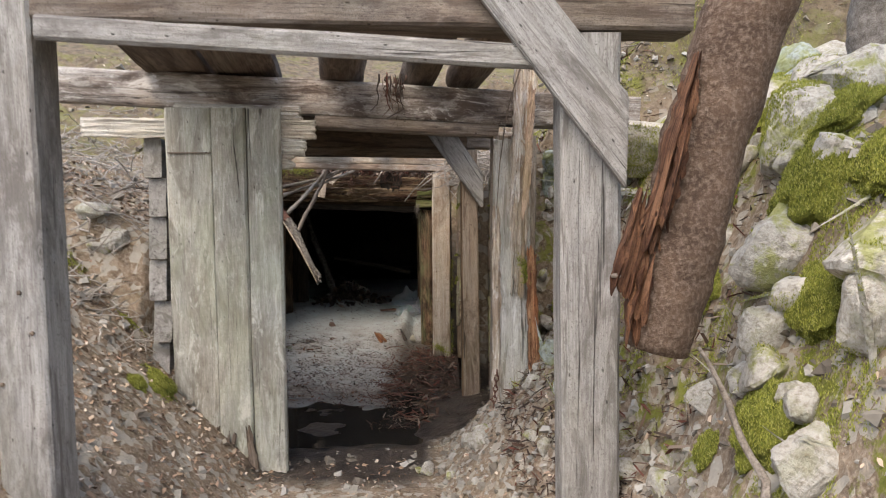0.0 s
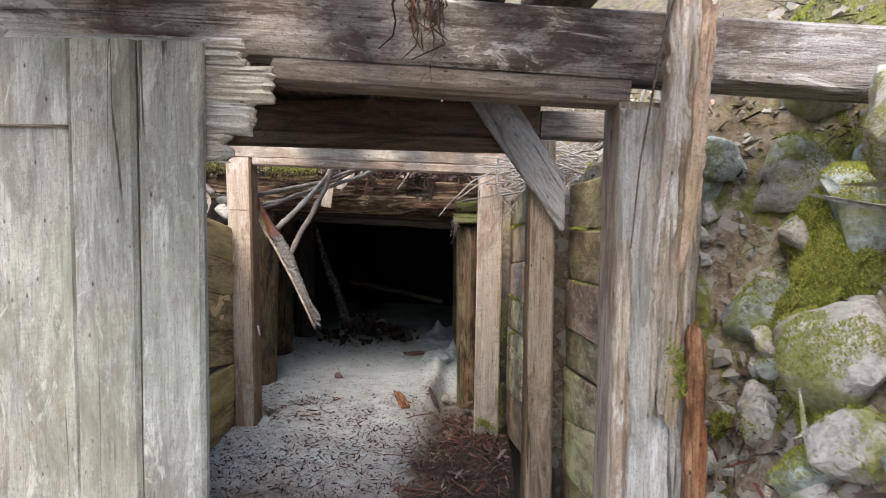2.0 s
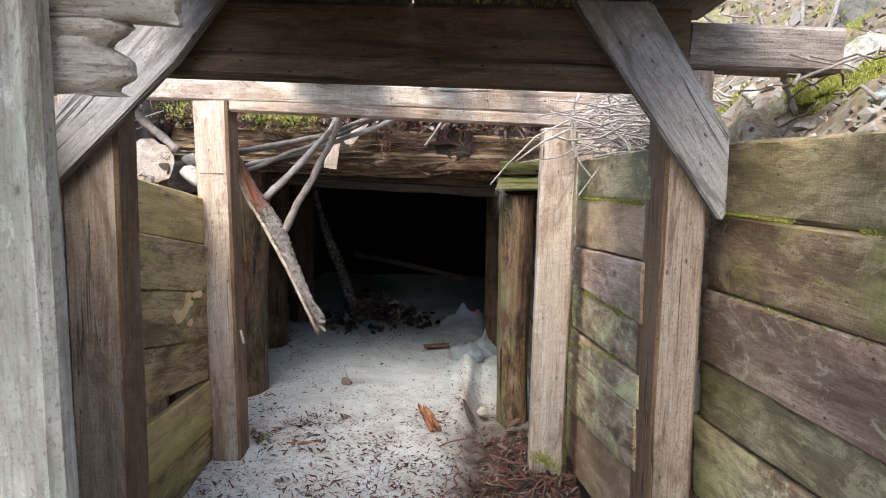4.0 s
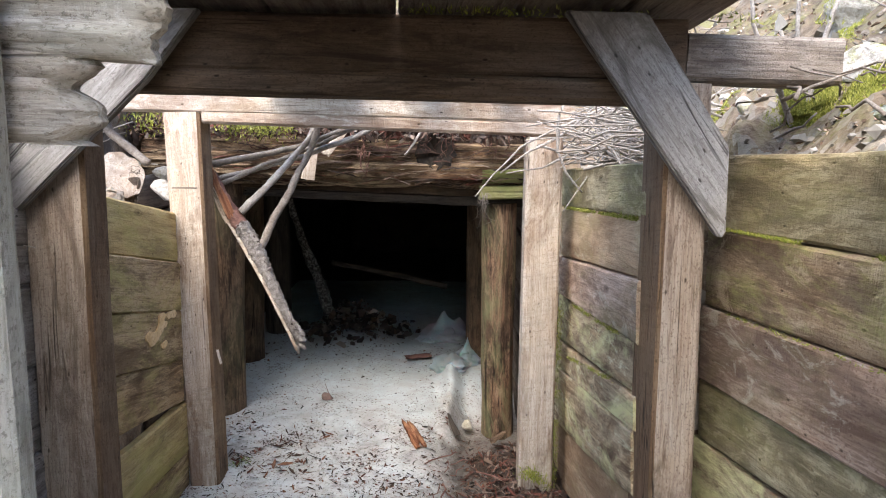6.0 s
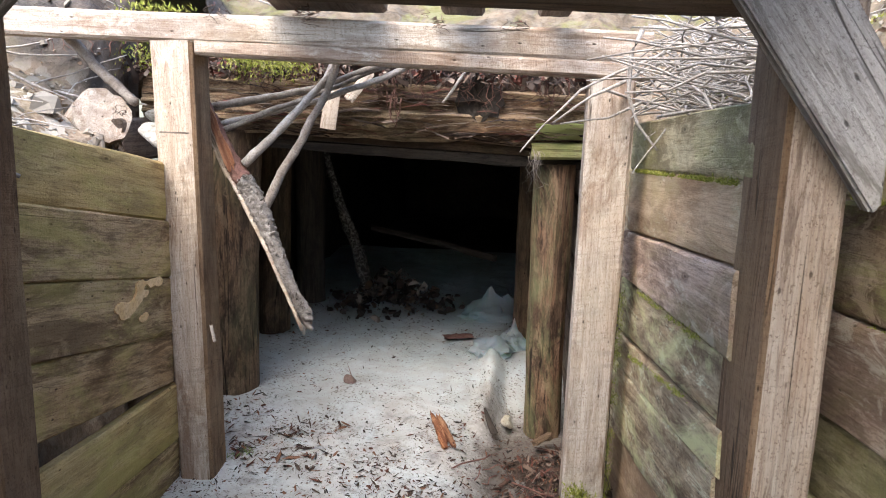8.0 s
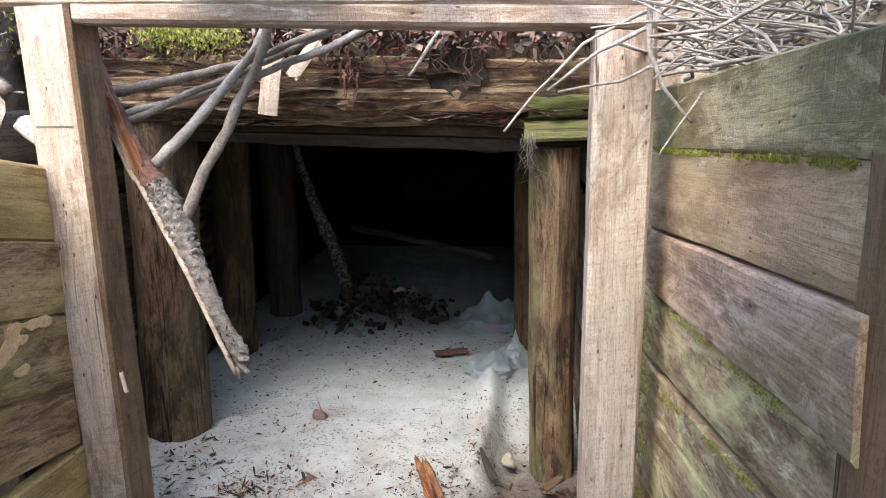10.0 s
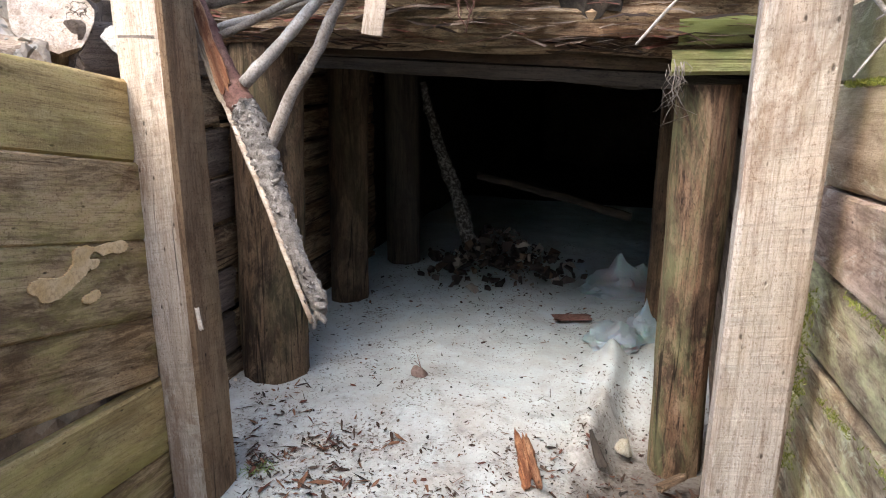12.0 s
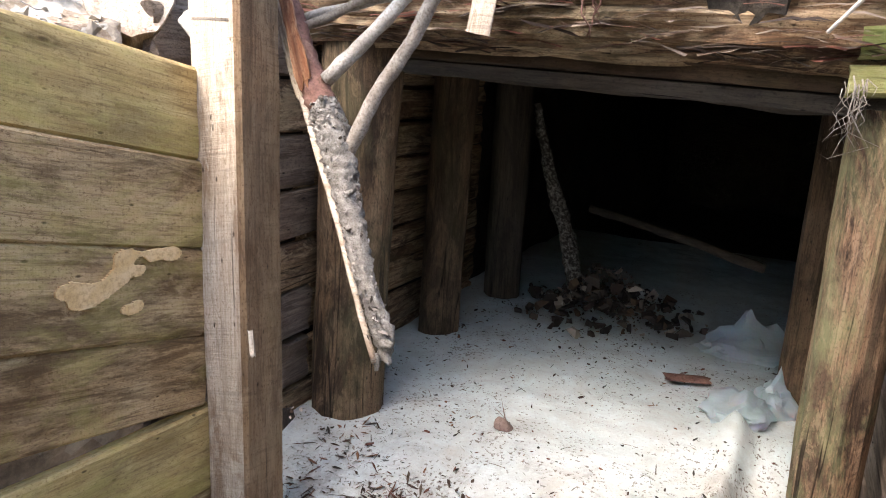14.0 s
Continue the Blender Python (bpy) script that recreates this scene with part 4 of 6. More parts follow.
for k in range(8):
    z = 0.05 + 0.175 * k
    timber("plank", (0.03 + 0.02 * math.sin(k * 2.9), 7.55, z), (0.03, 9.6, z), 0.05, 0.16, DARK, lag, ridge=0.010, rough=0.006)

# mossy wedges on the round post
for z, h, dx in ((1.575, 0.085, 0.0), (1.478, 0.080, -0.012)):
    tagged(timber("wedge", (-0.275 + dx, 7.87, z), (0.02, 7.87, z + 0.01), 0.30, h, GREENW, rough=0.006, ridge=0.004, jag=(0.015, 0.01)), "green mossy wooden wedge on the post top", "wedge")

# ---- fallen branch and sticks at the mouth ----
branch = stick("branch", [(-1.205, 7.0, 0.742), (-1.218, 7.01, 0.80), (-1.262, 7.03, 0.87), (-1.305, 7.05, 0.925), (-1.365, 7.09, 1.045), (-1.425, 7.125, 1.15), (-1.48, 7.16, 1.245), (-1.55, 7.20, 1.335)],
               [0.013, 0.029, 0.023, 0.029, 0.031, 0.039, 0.046, 0.044], BARK, n=26, rough=0.42, wobble=0.006, step=0.010)
tagged(branch, "broken dead branch with flaky grey bark hanging over the snow", "branch")
stick("bare_end", [(-1.545, 7.198, 1.325), (-1.634, 7.23, 1.45), (-1.735, 7.28, 1.626), (-1.80, 7.32, 1.79), (-1.84, 7.35, 1.90)], [0.044, 0.038, 0.030, 0.026, 0.022], REDBARK, branch, "bark-stripped reddish upper end", n=16, rough=0.35, wobble=0.004, step=0.012)
stick("bare_edge", [(-1.222, 6.985, 0.735), (-1.262, 6.995, 0.82), (-1.395, 7.065, 1.05), (-1.525, 7.135, 1.25), (-1.60, 7.18, 1.35), (-1.70, 7.24, 1.53)], [0.008, 0.008, 0.009, 0.010, 0.009, 0.006], TAN, branch, "pale stripped edge of the branch", wobble=0.004)
torn("bare_wood", (-1.575, 7.165, 1.37), (-1.815, 7.285, 1.84), 0.040, 0.014, ORANGE, branch, "orange split wood of the upper end", normal=(0.25, -1, 0.2), jag=(0.06, 0.03), edge=0.006, w2=0.030)
torn("bare_wood", (-1.60, 7.175, 1.345), (-1.80, 7.26, 1.72), 0.028, 0.014, PINK, branch, "purplish bark-free wood of the upper end", normal=(-0.35, -1, 0.1), jag=(0.05, 0.10), edge=0.005)
for p, q, r0 in (((-1.214, 7.0, 0.765), (-1.180, 6.985, 0.742), 0.013), ((-1.212, 7.0, 0.79), (-1.178, 6.99, 0.785), 0.014), ((-1.225, 7.0, 0.755), (-1.215, 6.985, 0.715), 0.010), ((-1.40, 7.10, 1.11), (-1.362, 7.08, 1.135), 0.010)):
    stick("stub", [p, tuple((a_ + b_) / 2 for a_, b_ in zip(p, q)), q], [r0, r0 * 0.9, r0 * 0.45], BARK, branch, "knobbly broken stub", n=9, rough=0.5, step=0.01)
stick("side_branch", [(-1.462, 7.15, 1.165), (-1.415, 7.165, 1.265), (-1.370, 7.19, 1.375), (-1.285, 7.225, 1.52), (-1.197, 7.27, 1.725), (-1.155, 7.30, 1.85), (-1.13, 7.33, 1.93)], [0.018, 0.020, 0.019, 0.018, 0.017, 0.018, 0.016], STICK, branch, n=10, wobble=0.012)
stick("side_branch", [(-1.545, 7.21, 1.40), (-1.413, 7.24, 1.536), (-1.298, 7.27, 1.665), (-1.204, 7.30, 1.784), (-1.16, 7.35, 1.90)], [0.020, 0.018, 0.016, 0.016, 0.014], TWIG, branch, n=9, wobble=0.012)
for pts, r0, r1, mat in (
        ([(-1.775, 7.30, 1.645), (-1.504, 7.33, 1.686), (-1.278, 7.36, 1.744), (-1.055, 7.40, 1.827), (-0.92, 7.46, 1.89)], 0.019, 0.012, STICK),
        ([(-1.66, 7.27, 1.553), (-1.468, 7.30, 1.625), (-1.27, 7.33, 1.707), (-1.126, 7.37, 1.774), (-0.93, 7.46, 1.865)], 0.013, 0.010, STICK),
        ([(-1.69, 7.30, 1.562), (-1.383, 7.36, 1.653), (-1.085, 7.42, 1.752), (-0.79, 7.52, 1.89)], 0.012, 0.014, TWIG),
        ([(-0.72, 7.60, 1.70), (-0.66, 7.60, 1.775), (-0.60, 7.62, 1.86)], 0.006, 0.008, TWIG),
        ([(-2.40, 7.22, 2.00), (-2.191, 7.15, 1.829), (-1.97, 7.09, 1.655)], 0.026, 0.020, STICK)):
    tagged(stick("stick", pts, [r0 + (r1 - r0) * i / (len(pts) - 1) for i in range(len(pts))], mat, n=8, wobble=0.014), "dry grey stick lying across the tunnel mouth", "stick")
tagged(timber("bark_strip", (-1.262, 7.56, 1.555), (-1.23, 7.58, 1.79), 0.075, 0.016, TAN, up=(0, 1, 0), jag=(0.01, 0.03)), "pale split wood slab leaning on the header log", "wood slab")
tagged(timber("bark_strip", (-1.17, 7.57, 1.69), (-1.05, 7.58, 1.84), 0.05, 0.014, TAN, up=(0, 1, 0), jag=(0.03, 0.03)), "pale split wood sliver on the header log", "wood slab")

# half log and stones behind the lining boards
half = log("half_log", (-2.07, 7.02, 1.60), (-2.42, 7.36, 1.42), 0.235, TAN, "pale sawn half-log lying on the bank", "log", ridge=0.01)


def boulder(name, x, y, z, size, mat, seed, label, cat="rock", turn=0.0, group="boulders"):
    ob = link(name, rock_mesh(seed, size), mat)
    ob.matrix_basis = pose(x, y, z, 8 * math.sin(seed), 10 * math.cos(seed * 2.0), turn)
    return tagged(ob, label, cat, group)


def gz(x, y):
    return float(ground_z(x, y))


rnd = random.Random(5)
BIG = ((1.14, 2.38, 0.20, ROCK), (1.20, 1.80, 0.22, ROCK), (1.0, 2.15, 0.11, ROCK), (0.98, 1.82, 0.10, WHITE_ROCK), (1.28, 2.32, 0.13, ROCK), (1.28, 2.62, 0.12, ROCK),
       (0.72, 2.72, 0.09, WHITE_ROCK), (0.93, 2.45, 0.09, WHITE_ROCK), (1.08, 3.06, 0.13, GREEN_ROCK), (0.74, 4.66, 0.14, GREEN_ROCK), (0.78, 4.27, 0.10, ROCK), (0.82, 4.50, 0.13, GREEN_ROCK),
       (0.84, 4.37, 0.09, ROCK), (0.80, 3.72, 0.13, ROCK), (0.63, 3.86, 0.10, GREEN_ROCK), (1.05, 4.60, 0.15, ROCK), (0.98, 4.48, 0.14, WHITE_ROCK), (0.16, 4.16, 0.075, WHITE_ROCK), (0.24, 4.05, 0.06, ROCK),
       (0.50, 3.84, 0.08, WHITE_ROCK), (0.62, 3.95, 0.06, ROCK), (0.44, 3.40, 0.06, ROCK), (0.05, 3.98, 0.05, ROCK), (-0.14, 4.12, 0.045, ROCK), (-2.25, 4.66, 0.13, WHITE_ROCK), (-2.18, 4.58, 0.09, ROCK),
       (1.10, 6.30, 0.20, WHITE_ROCK), (0.86, 5.86, 0.13, ROCK), (0.95, 5.55, 0.16, GREEN_ROCK), (0.72, 5.35, 0.07, ROCK), (0.60, 6.15, 0.06, ROCK), (1.45, 3.3, 0.22, ROCK), (1.55, 2.7, 0.24, ROCK), (1.4, 1.9, 0.20, ROCK), (1.25, 4.1, 0.2, ROCK),
       (1.0, 2.0, 0.07, WHITE_ROCK), (1.13, 2.9, 0.10, ROCK), (0.9, 3.2, 0.09, ROCK), (1.15, 3.45, 0.14, GREEN_ROCK))
for k, (x, y, r, mat) in enumerate(BIG):
    size = (r * rnd.uniform(0.85, 1.2), r * rnd.uniform(0.8, 1.1), r * rnd.uniform(0.7, 1.15))
    lab = {"grey_rock": "angular grey boulder with moss in the bank", "pale_quartz_rock": "pale broken stone on the bank", "bluish_rock": "bluish wet rock face in the bank"}[mat.name]
    boulder("boulder" if r > 0.085 else "stone", x, y, gz(x, y) + r * 0.12, size, mat, k + 3, lab, "rock", rnd.uniform(0, 360))
boulder("stone", -1.905, 7.10, 1.515, (0.075, 0.07, 0.07), WHITE_ROCK, 71, "white broken stone beside the post")
boulder("stone", -1.96, 7.28, 1.60, (0.07, 0.06, 0.05), WHITE_ROCK, 72, "white broken stone beside the post")
boulder("stone", -2.34, 7.0, 1.56, (0.08, 0.07, 0.05), ROCK, 73, "grey flat stone on the bank")


rr2 = random.Random(77)
for k in range(150):
    x, y, r = rr2.uniform(0.62, 1.75), rr2.uniform(1.5, 4.7), rr2.uniform(0.04, 0.14)
    if k > 60:
        x, y, r = rr2.uniform(0.60, 1.00), rr2.uniform(4.1, 5.3), rr2.uniform(0.04, 0.09)
    if k > 75:
        x, y, r = rr2.uniform(1.35, 3.2), rr2.uniform(2.2, 7.5), rr2.uniform(0.07, 0.24)
    if (0.30 < x < 0.80 and 2.45 < y < 2.95):
        continue
    mat = rr2.choice([ROCK, ROCK, WHITE_ROCK, GREEN_ROCK])
    lab = {"grey_rock": "angular grey boulder with moss in the bank", "pale_quartz_rock": "pale broken stone on the bank", "bluish_rock": "bluish wet rock face in the bank"}[mat.name]
    boulder("boulder" if r > 0.085 else "stone", x, y, gz(x, y) - r * 0.05, (r * rr2.uniform(0.8, 1.3), r * rr2.uniform(0.7, 1.1), r * rr2.uniform(0.6, 1.1)), mat, 200 + k, lab, "rock", rr2.uniform(0, 360))

# stones lodged in the bank by the frames
for k, (x, y, r, mat) in enumerate(((1.03, 2.20, 0.115, WHITE_ROCK), (1.11, 1.82, 0.145, WHITE_ROCK), (1.005, 1.95, 0.085, WHITE_ROCK), (0.965, 2.25, 0.075, ROCK), (0.22, 3.95, 0.085, WHITE_ROCK), (0.485, 3.23, 0.05, WHITE_ROCK), (-0.08, 4.10, 0.07, ROCK),
                                     (0.80, 2.68, 0.05, WHITE_ROCK), (0.757, 4.18, 0.10, ROCK), (0.83, 4.49, 0.115, GREEN_ROCK), (0.73, 4.63, 0.115, GREEN_ROCK), (0.81, 4.37, 0.055, ROCK), (0.965, 4.57, 0.14, ROCK), (0.718, 3.76, 0.09, ROCK), (0.61, 3.89, 0.08, WHITE_ROCK), (-2.11, 4.62, 0.11, WHITE_ROCK))):
    lab = {"grey_rock": "angular grey boulder with moss in the bank", "pale_quartz_rock": "pale broken stone on the bank", "bluish_rock": "bluish wet rock face in the bank"}[mat.name]
    boulder("boulder" if r > 0.085 else "stone", x, y, gz(x, y) + 0.25 * r, (r * 1.05, r * 0.8, r * 1.1), mat, 600 + k, lab, "rock", 37.0 * k)


def land_normal(x, y, d=0.06):
    f = lambda a, b: float(ground_z(a, b, False))
    return Vector((f(x - d, y) - f(x + d, y), f(x, y - d) - f(x, y + d), 2 * d)).normalized()


def cushion(x, y, r, seed):
    """A bulging mat of moss laid on the slope, lumpy at two scales with an uneven rim."""
    bm = bmesh.new()
    bmesh.ops.create_icosphere(bm, subdivisions=4, radius=1.0)
    for v in bm.verts:
        c = v.co.copy()
        k = 1 + 0.38 * noise.noise(c * 1.6 + Vector((seed, 0, 0))) + 0.20 * noise.noise(c * 4.2 + Vector((0, seed, 0))) + 0.08 * noise.noise(c * 11 + Vector((0, 0, seed)))
        v.co = Vector((c.x * r * k, c.y * r * k, c.z * r * 0.42 * k))
    me = bpy.data.meshes.new("moss_cushion")
    bm.to_mesh(me)
    bm.free()
    ob = link("moss_cushion", smooth(me), MOSSMAT)
    n_ = land_normal(x, y)
    ob.matrix_basis = Matrix.Translation(Vector((x, y, gz(x, y))) + n_ * 0.06 * r) @ n_.to_track_quat("Z", "Y").to_matrix().to_4x4()
    return tagged(ob, "thick yellow-green moss cushion on the rocky bank", "moss", "moss cushions")


MOSSMAT = mottled("dense_moss", (0.11, 0.125, 0.02), (0.27, 0.28, 0.055), (0.06, 0.07, 0.015), 22, 0.95, 1.0, 0.02)
for k, (x, y, r) in enumerate(((0.96, 2.06, 0.13), (1.11, 2.05, 0.12), (1.235, 2.37, 0.17), (1.214, 3.93, 0.16), (1.06, 2.81, 0.09), (0.943, 4.18, 0.17), (0.83, 3.95, 0.13), (0.90, 4.32, 0.10), (1.02, 4.42, 0.16), (1.30, 2.05, 0.13), (1.40, 2.60, 0.16), (1.30, 3.2, 0.14),
                               (0.88, 2.30, 0.06), (0.72, 4.42, 0.05), (1.55, 3.6, 0.2), (0.78, 5.62, 0.12), (0.72, 5.95, 0.10), (-1.60, 4.02, 0.09), (-1.66, 3.85, 0.06), (1.0, 3.45, 0.09), (1.16, 3.0, 0.10))):
    cushion(x, y, r, k * 2.3 + 1)

# mossy ledges standing out of the bank
for k, (x, y, z, sx, sy, sz) in enumerate(((0.98, 4.02, 1.24, 0.34, 0.42, 0.24), (1.10, 4.25, 1.60, 0.36, 0.40, 0.24), (1.02, 3.62, 1.45, 0.32, 0.38, 0.30), (1.14, 3.80, 1.86, 0.36, 0.40, 0.26), (0.84, 3.88, 0.96, 0.20, 0.26, 0.16),
                                            (1.22, 3.20, 1.62, 0.28, 0.32, 0.26), (1.40, 2.75, 1.85, 0.34, 0.34, 0.28), (1.34, 2.40, 1.40, 0.24, 0.28, 0.20), (1.28, 1.75, 1.22, 0.22, 0.26, 0.26), (0.86, 4.58, 1.10, 0.10, 0.14, 0.08), (0.92, 4.52, 1.34, 0.16, 0.20, 0.13), (1.0, 4.62, 1.75, 0.22, 0.2, 0.2))):
    boulder("rock_ledge", x, y, z, (sx, sy, sz), (ROCK, GREEN_ROCK, WHITE_ROCK)[k % 3], 400 + k, "fractured grey rock ledge overgrown with thick moss", "rock", 40 * k)
# ---- loose litter ----
def many(name, shape, faces, pos, size, spin, tilt=0.35, seed=1):
    """Many small copies of one shape in one mesh: pos (n, 3), size (n, 3); turned at random, tilted a little."""
    r = np.random.RandomState(seed)
    n = len(pos)
    a, b, c = r.rand(n) * 2 * np.pi * spin, r.randn(n) * tilt, r.randn(n) * tilt
    v = shape[None] * size[:, None, :] * (1 + 0.20 * r.randn(n, len(shape), 1))
    cb, sb = np.cos(b)[:, None], np.sin(b)[:, None]
    v = np.stack([v[..., 0], v[..., 1] * cb - v[..., 2] * sb, v[..., 1] * sb + v[..., 2] * cb], -1)
    cc, sc = np.cos(c)[:, None], np.sin(c)[:, None]
    v = np.stack([v[..., 0] * cc + v[..., 2] * sc, v[..., 1], v[..., 2] * cc - v[..., 0] * sc], -1)
    ca, sa = np.cos(a)[:, None], np.sin(a)[:, None]
    v = np.stack([v[..., 0] * ca - v[..., 1] * sa, v[..., 0] * sa + v[..., 1] * ca, v[..., 2]], -1)
    v = v + pos[:, None, :]
    k = len(shape)
    f = [tuple(i * k + q for q in face) for i in range(n) for face in faces]
    return mesh_of(name, v.reshape(-1, 3).tolist(), f, False)


def scatter(name, shape, faces, pos, size, spin, mat, label, category, tilt=0.35, seed=1, kind="stuff"):
    return tagged(link(name, many(name, shape, faces, pos, size, spin, tilt, seed), mat), label, category, "", kind)


LEAF = np.array([(-0.5, 0, 0.05), (-0.1, 0.28, 0.12), (0.3, 0.2, 0.05), (0.5, 0, 0.1), (0.25, -0.22, 0.12), (-0.15, -0.26, 0.02)])
LEAF_F = [(0, 1, 2, 3), (0, 3, 4, 5)]
CHIP = np.array([(-0.5, -0.3, 0), (0.5, -0.5, 0.05), (0.4, 0.5, 0), (-0.4, 0.35, 0.08), (-0.3, -0.2, 0.4), (0.3, -0.3, 0.5), (0.25, 0.3, 0.45), (-0.25, 0.2, 0.4)])
CHIP_F = [(0, 3, 2, 1), (4, 5, 6, 7), (0, 1, 5, 4), (1, 2, 6, 5), (2, 3, 7, 6), (3, 0, 4, 7)]
TUFT = np.array([(-0.12, 0, 0), (0.12, 0, 0), (0.28, 0.1, 1), (0, -0.12, 0), (0, 0.12, 0), (-0.3, 0.15, 0.9), (-0.1, -0.1, 0), (0.1, 0.1, 0), (0.05, -0.3, 0.95)])
TUFT_F = [(0, 1, 2), (3, 4, 5), (6, 7, 8)]
NEEDLE = np.array([(-0.5, -0.5, 0), (-0.5, 0.5, 0.3), (0, 0.5, 0.9), (0, -0.5, 0.6), (0.5, -0.4, 0), (0.5, 0.5, 0.3)])
NEEDLE_F = [(0, 3, 2, 1), (3, 4, 5, 2)]
R = np.random.RandomState(11)


def branch_flakes(count, seed):
    """Loose plates of bark round the thick part of the branch."""
    r = np.random.RandomState(seed)
    line = np.array([(-1.215, 7.0, 0.79), (-1.305, 7.05, 0.925), (-1.365, 7.09, 1.045), (-1.48, 7.16, 1.245), (-1.55, 7.20, 1.335)])
    rad = np.array([0.027, 0.029, 0.031, 0.046, 0.044])
    s = r.rand(count) * 3.999
    k, f = s.astype(int), (s % 1)[:, None]
    p = line[k] * (1 - f) + line[k + 1] * f
    rr_ = rad[k] * (1 - f[:, 0]) + rad[k + 1] * f[:, 0]
    a = r.rand(count) * 2 * np.pi
    d = line[k + 1] - line[k]
    d = d / np.linalg.norm(d, axis=1)[:, None]
    u = np.cross(d, np.array([0, 1.0, 0]))
    u = u / np.linalg.norm(u, axis=1)[:, None]
    w = np.cross(d, u)
    p = p + (u * np.cos(a)[:, None] + w * np.sin(a)[:, None]) * rr_[:, None] * 0.98
    return p, (0.008 + 0.018 * r.rand(count) ** 2)[:, None] * np.array([[1, 0.8, 1.0]])


fp, fs = branch_flakes(900, 4)
link("loose_bark", many("loose_bark", LEAF, LEAF_F, fp, fs, 1, 0.9, 5), FLAKES, branch, None, "loose grey flakes of bark")


def on_ground(x, y, lift=0.0):
    return np.stack([x, y, ground_z(x, y) + lift], -1)


n = 9000
x, y = -0.9 - 2.6 * R.rand(n) ** 0.8, 1.2 + 4.4 * R.rand(n)
s = (0.018 + 0.035 * R.rand(n))[:, None] * np.array([1, 0.8, 0.9])
keep = ~((x > -1.95) & (y > 4.4))
scatter("leaf_litter", LEAF, LEAF_F, on_ground(x, y, 0.004)[keep], s[keep], 1, LEAVES, "dry brown leaves and needles on the bank", "leaf litter", 0.5, 2)
n = 7000
x, y = -1.9 + 4.4 * R.rand(n), 1.2 + 6.4 * R.rand(n)
keep = ~((x > -1.95) & (x < 0.5) & (y > 4.3))
x, y, n = x[keep], y[keep], int(keep.sum())
s = (0.014 + 0.025 * R.rand(n))[:, None] * np.array([1, 0.8, 0.9])
scatter("leaf_litter", LEAF, LEAF_F, on_ground(x, y, 0.004), s, 1, LEAVES, "dry brown litter on the rubble", "leaf litter", 0.5, 3)
n = 4200
x, y = 0.0 + 1.7 * R.rand(n) ** 1.2, 1.4 + 3.3 * R.rand(n)
s = (0.012 + 0.045 * R.rand(n) ** 3)[:, None] * (0.7 + 0.6 * R.rand(n, 3))
scatter("scree", CHIP, CHIP_F, on_ground(x, y, -0.003), s, 1, STONES, "pale broken stones on the bank", "rubble", 0.5, 4)
n = 1100
x, y = -2.8 + 2.9 * R.rand(n), 1.6 + 2.9 * R.rand(n)
s = (0.010 + 0.06 * R.rand(n) ** 4)[:, None] * (0.7 + 0.6 * R.rand(n, 3))
scatter("scree", CHIP, CHIP_F, on_ground(x, y, -0.003), s, 1, STONES, "pale stones in the leaf litter", "rubble", 0.5, 5)
n = 700
x, y = 0.3 + 0.7 * R.rand(n), 4.6 + 2.9 * R.rand(n)
s = (0.010 + 0.04 * R.rand(n) ** 3)[:, None] * (0.7 + 0.6 * R.rand(n, 3))
scatter("scree", CHIP, CHIP_F, on_ground(x, y, -0.003), s, 1, STONES, "stones on top of the boarded bank", "rubble", 0.5, 6)
n = 500
x, y = -2.6 + 0.7 * R.rand(n), 5.0 + 2.6 * R.rand(n)
s = (0.010 + 0.04 * R.rand(n) ** 3)[:, None] * (0.7 + 0.6 * R.rand(n, 3))
scatter("scree", CHIP, CHIP_F, on_ground(x, y, -0.003), s, 1, STONES, "stones on the bank behind the boards", "rubble", 0.5, 7)


n = 4000
x, y = 0.35 + 1.0 * R.rand(n) ** 1.3, 2.4 + 2.6 * R.rand(n)
s = (0.03 + 0.10 * R.rand(n) ** 2)[:, None] * np.stack([np.ones(n), 0.06 + 0.08 * R.rand(n), 0.06 * np.ones(n)], -1)
scatter("needle_litter", NEEDLE, NEEDLE_F, on_ground(x, y, 0.004), s, 1, NEEDLES, "brown twigs and needles on the bank soil", "litter", 0.4, 33)
n = 7000
x, y = np.where(R.rand(n) < 0.5, -4.6 + 2.65 * R.rand(n), 0.6 + 2.8 * R.rand(n)), 4.5 + 5.0 * R.rand(n)
s = (0.013 + 0.026 * R.rand(n))[:, None] * np.array([1, 0.8, 0.9])
scatter("leaf_litter", LEAF, LEAF_F, on_ground(x, y, 0.004), s, 1, LEAVES, "dry brown leaves on the upper bank", "leaf litter", 0.5, 31)
n = 900
x, y = np.where(R.rand(n) < 0.5, -4.6 + 2.6 * R.rand(n), 0.7 + 2.6 * R.rand(n)), 4.6 + 4.5 * R.rand(n)
s = (0.02 + 0.07 * R.rand(n) ** 3)[:, None] * (0.7 + 0.6 * R.rand(n, 3))
scatter("scree", CHIP, CHIP_F, on_ground(x, y, -0.003), s, 1, STONES, "pale stones on the upper bank", "rubble", 0.5, 32)


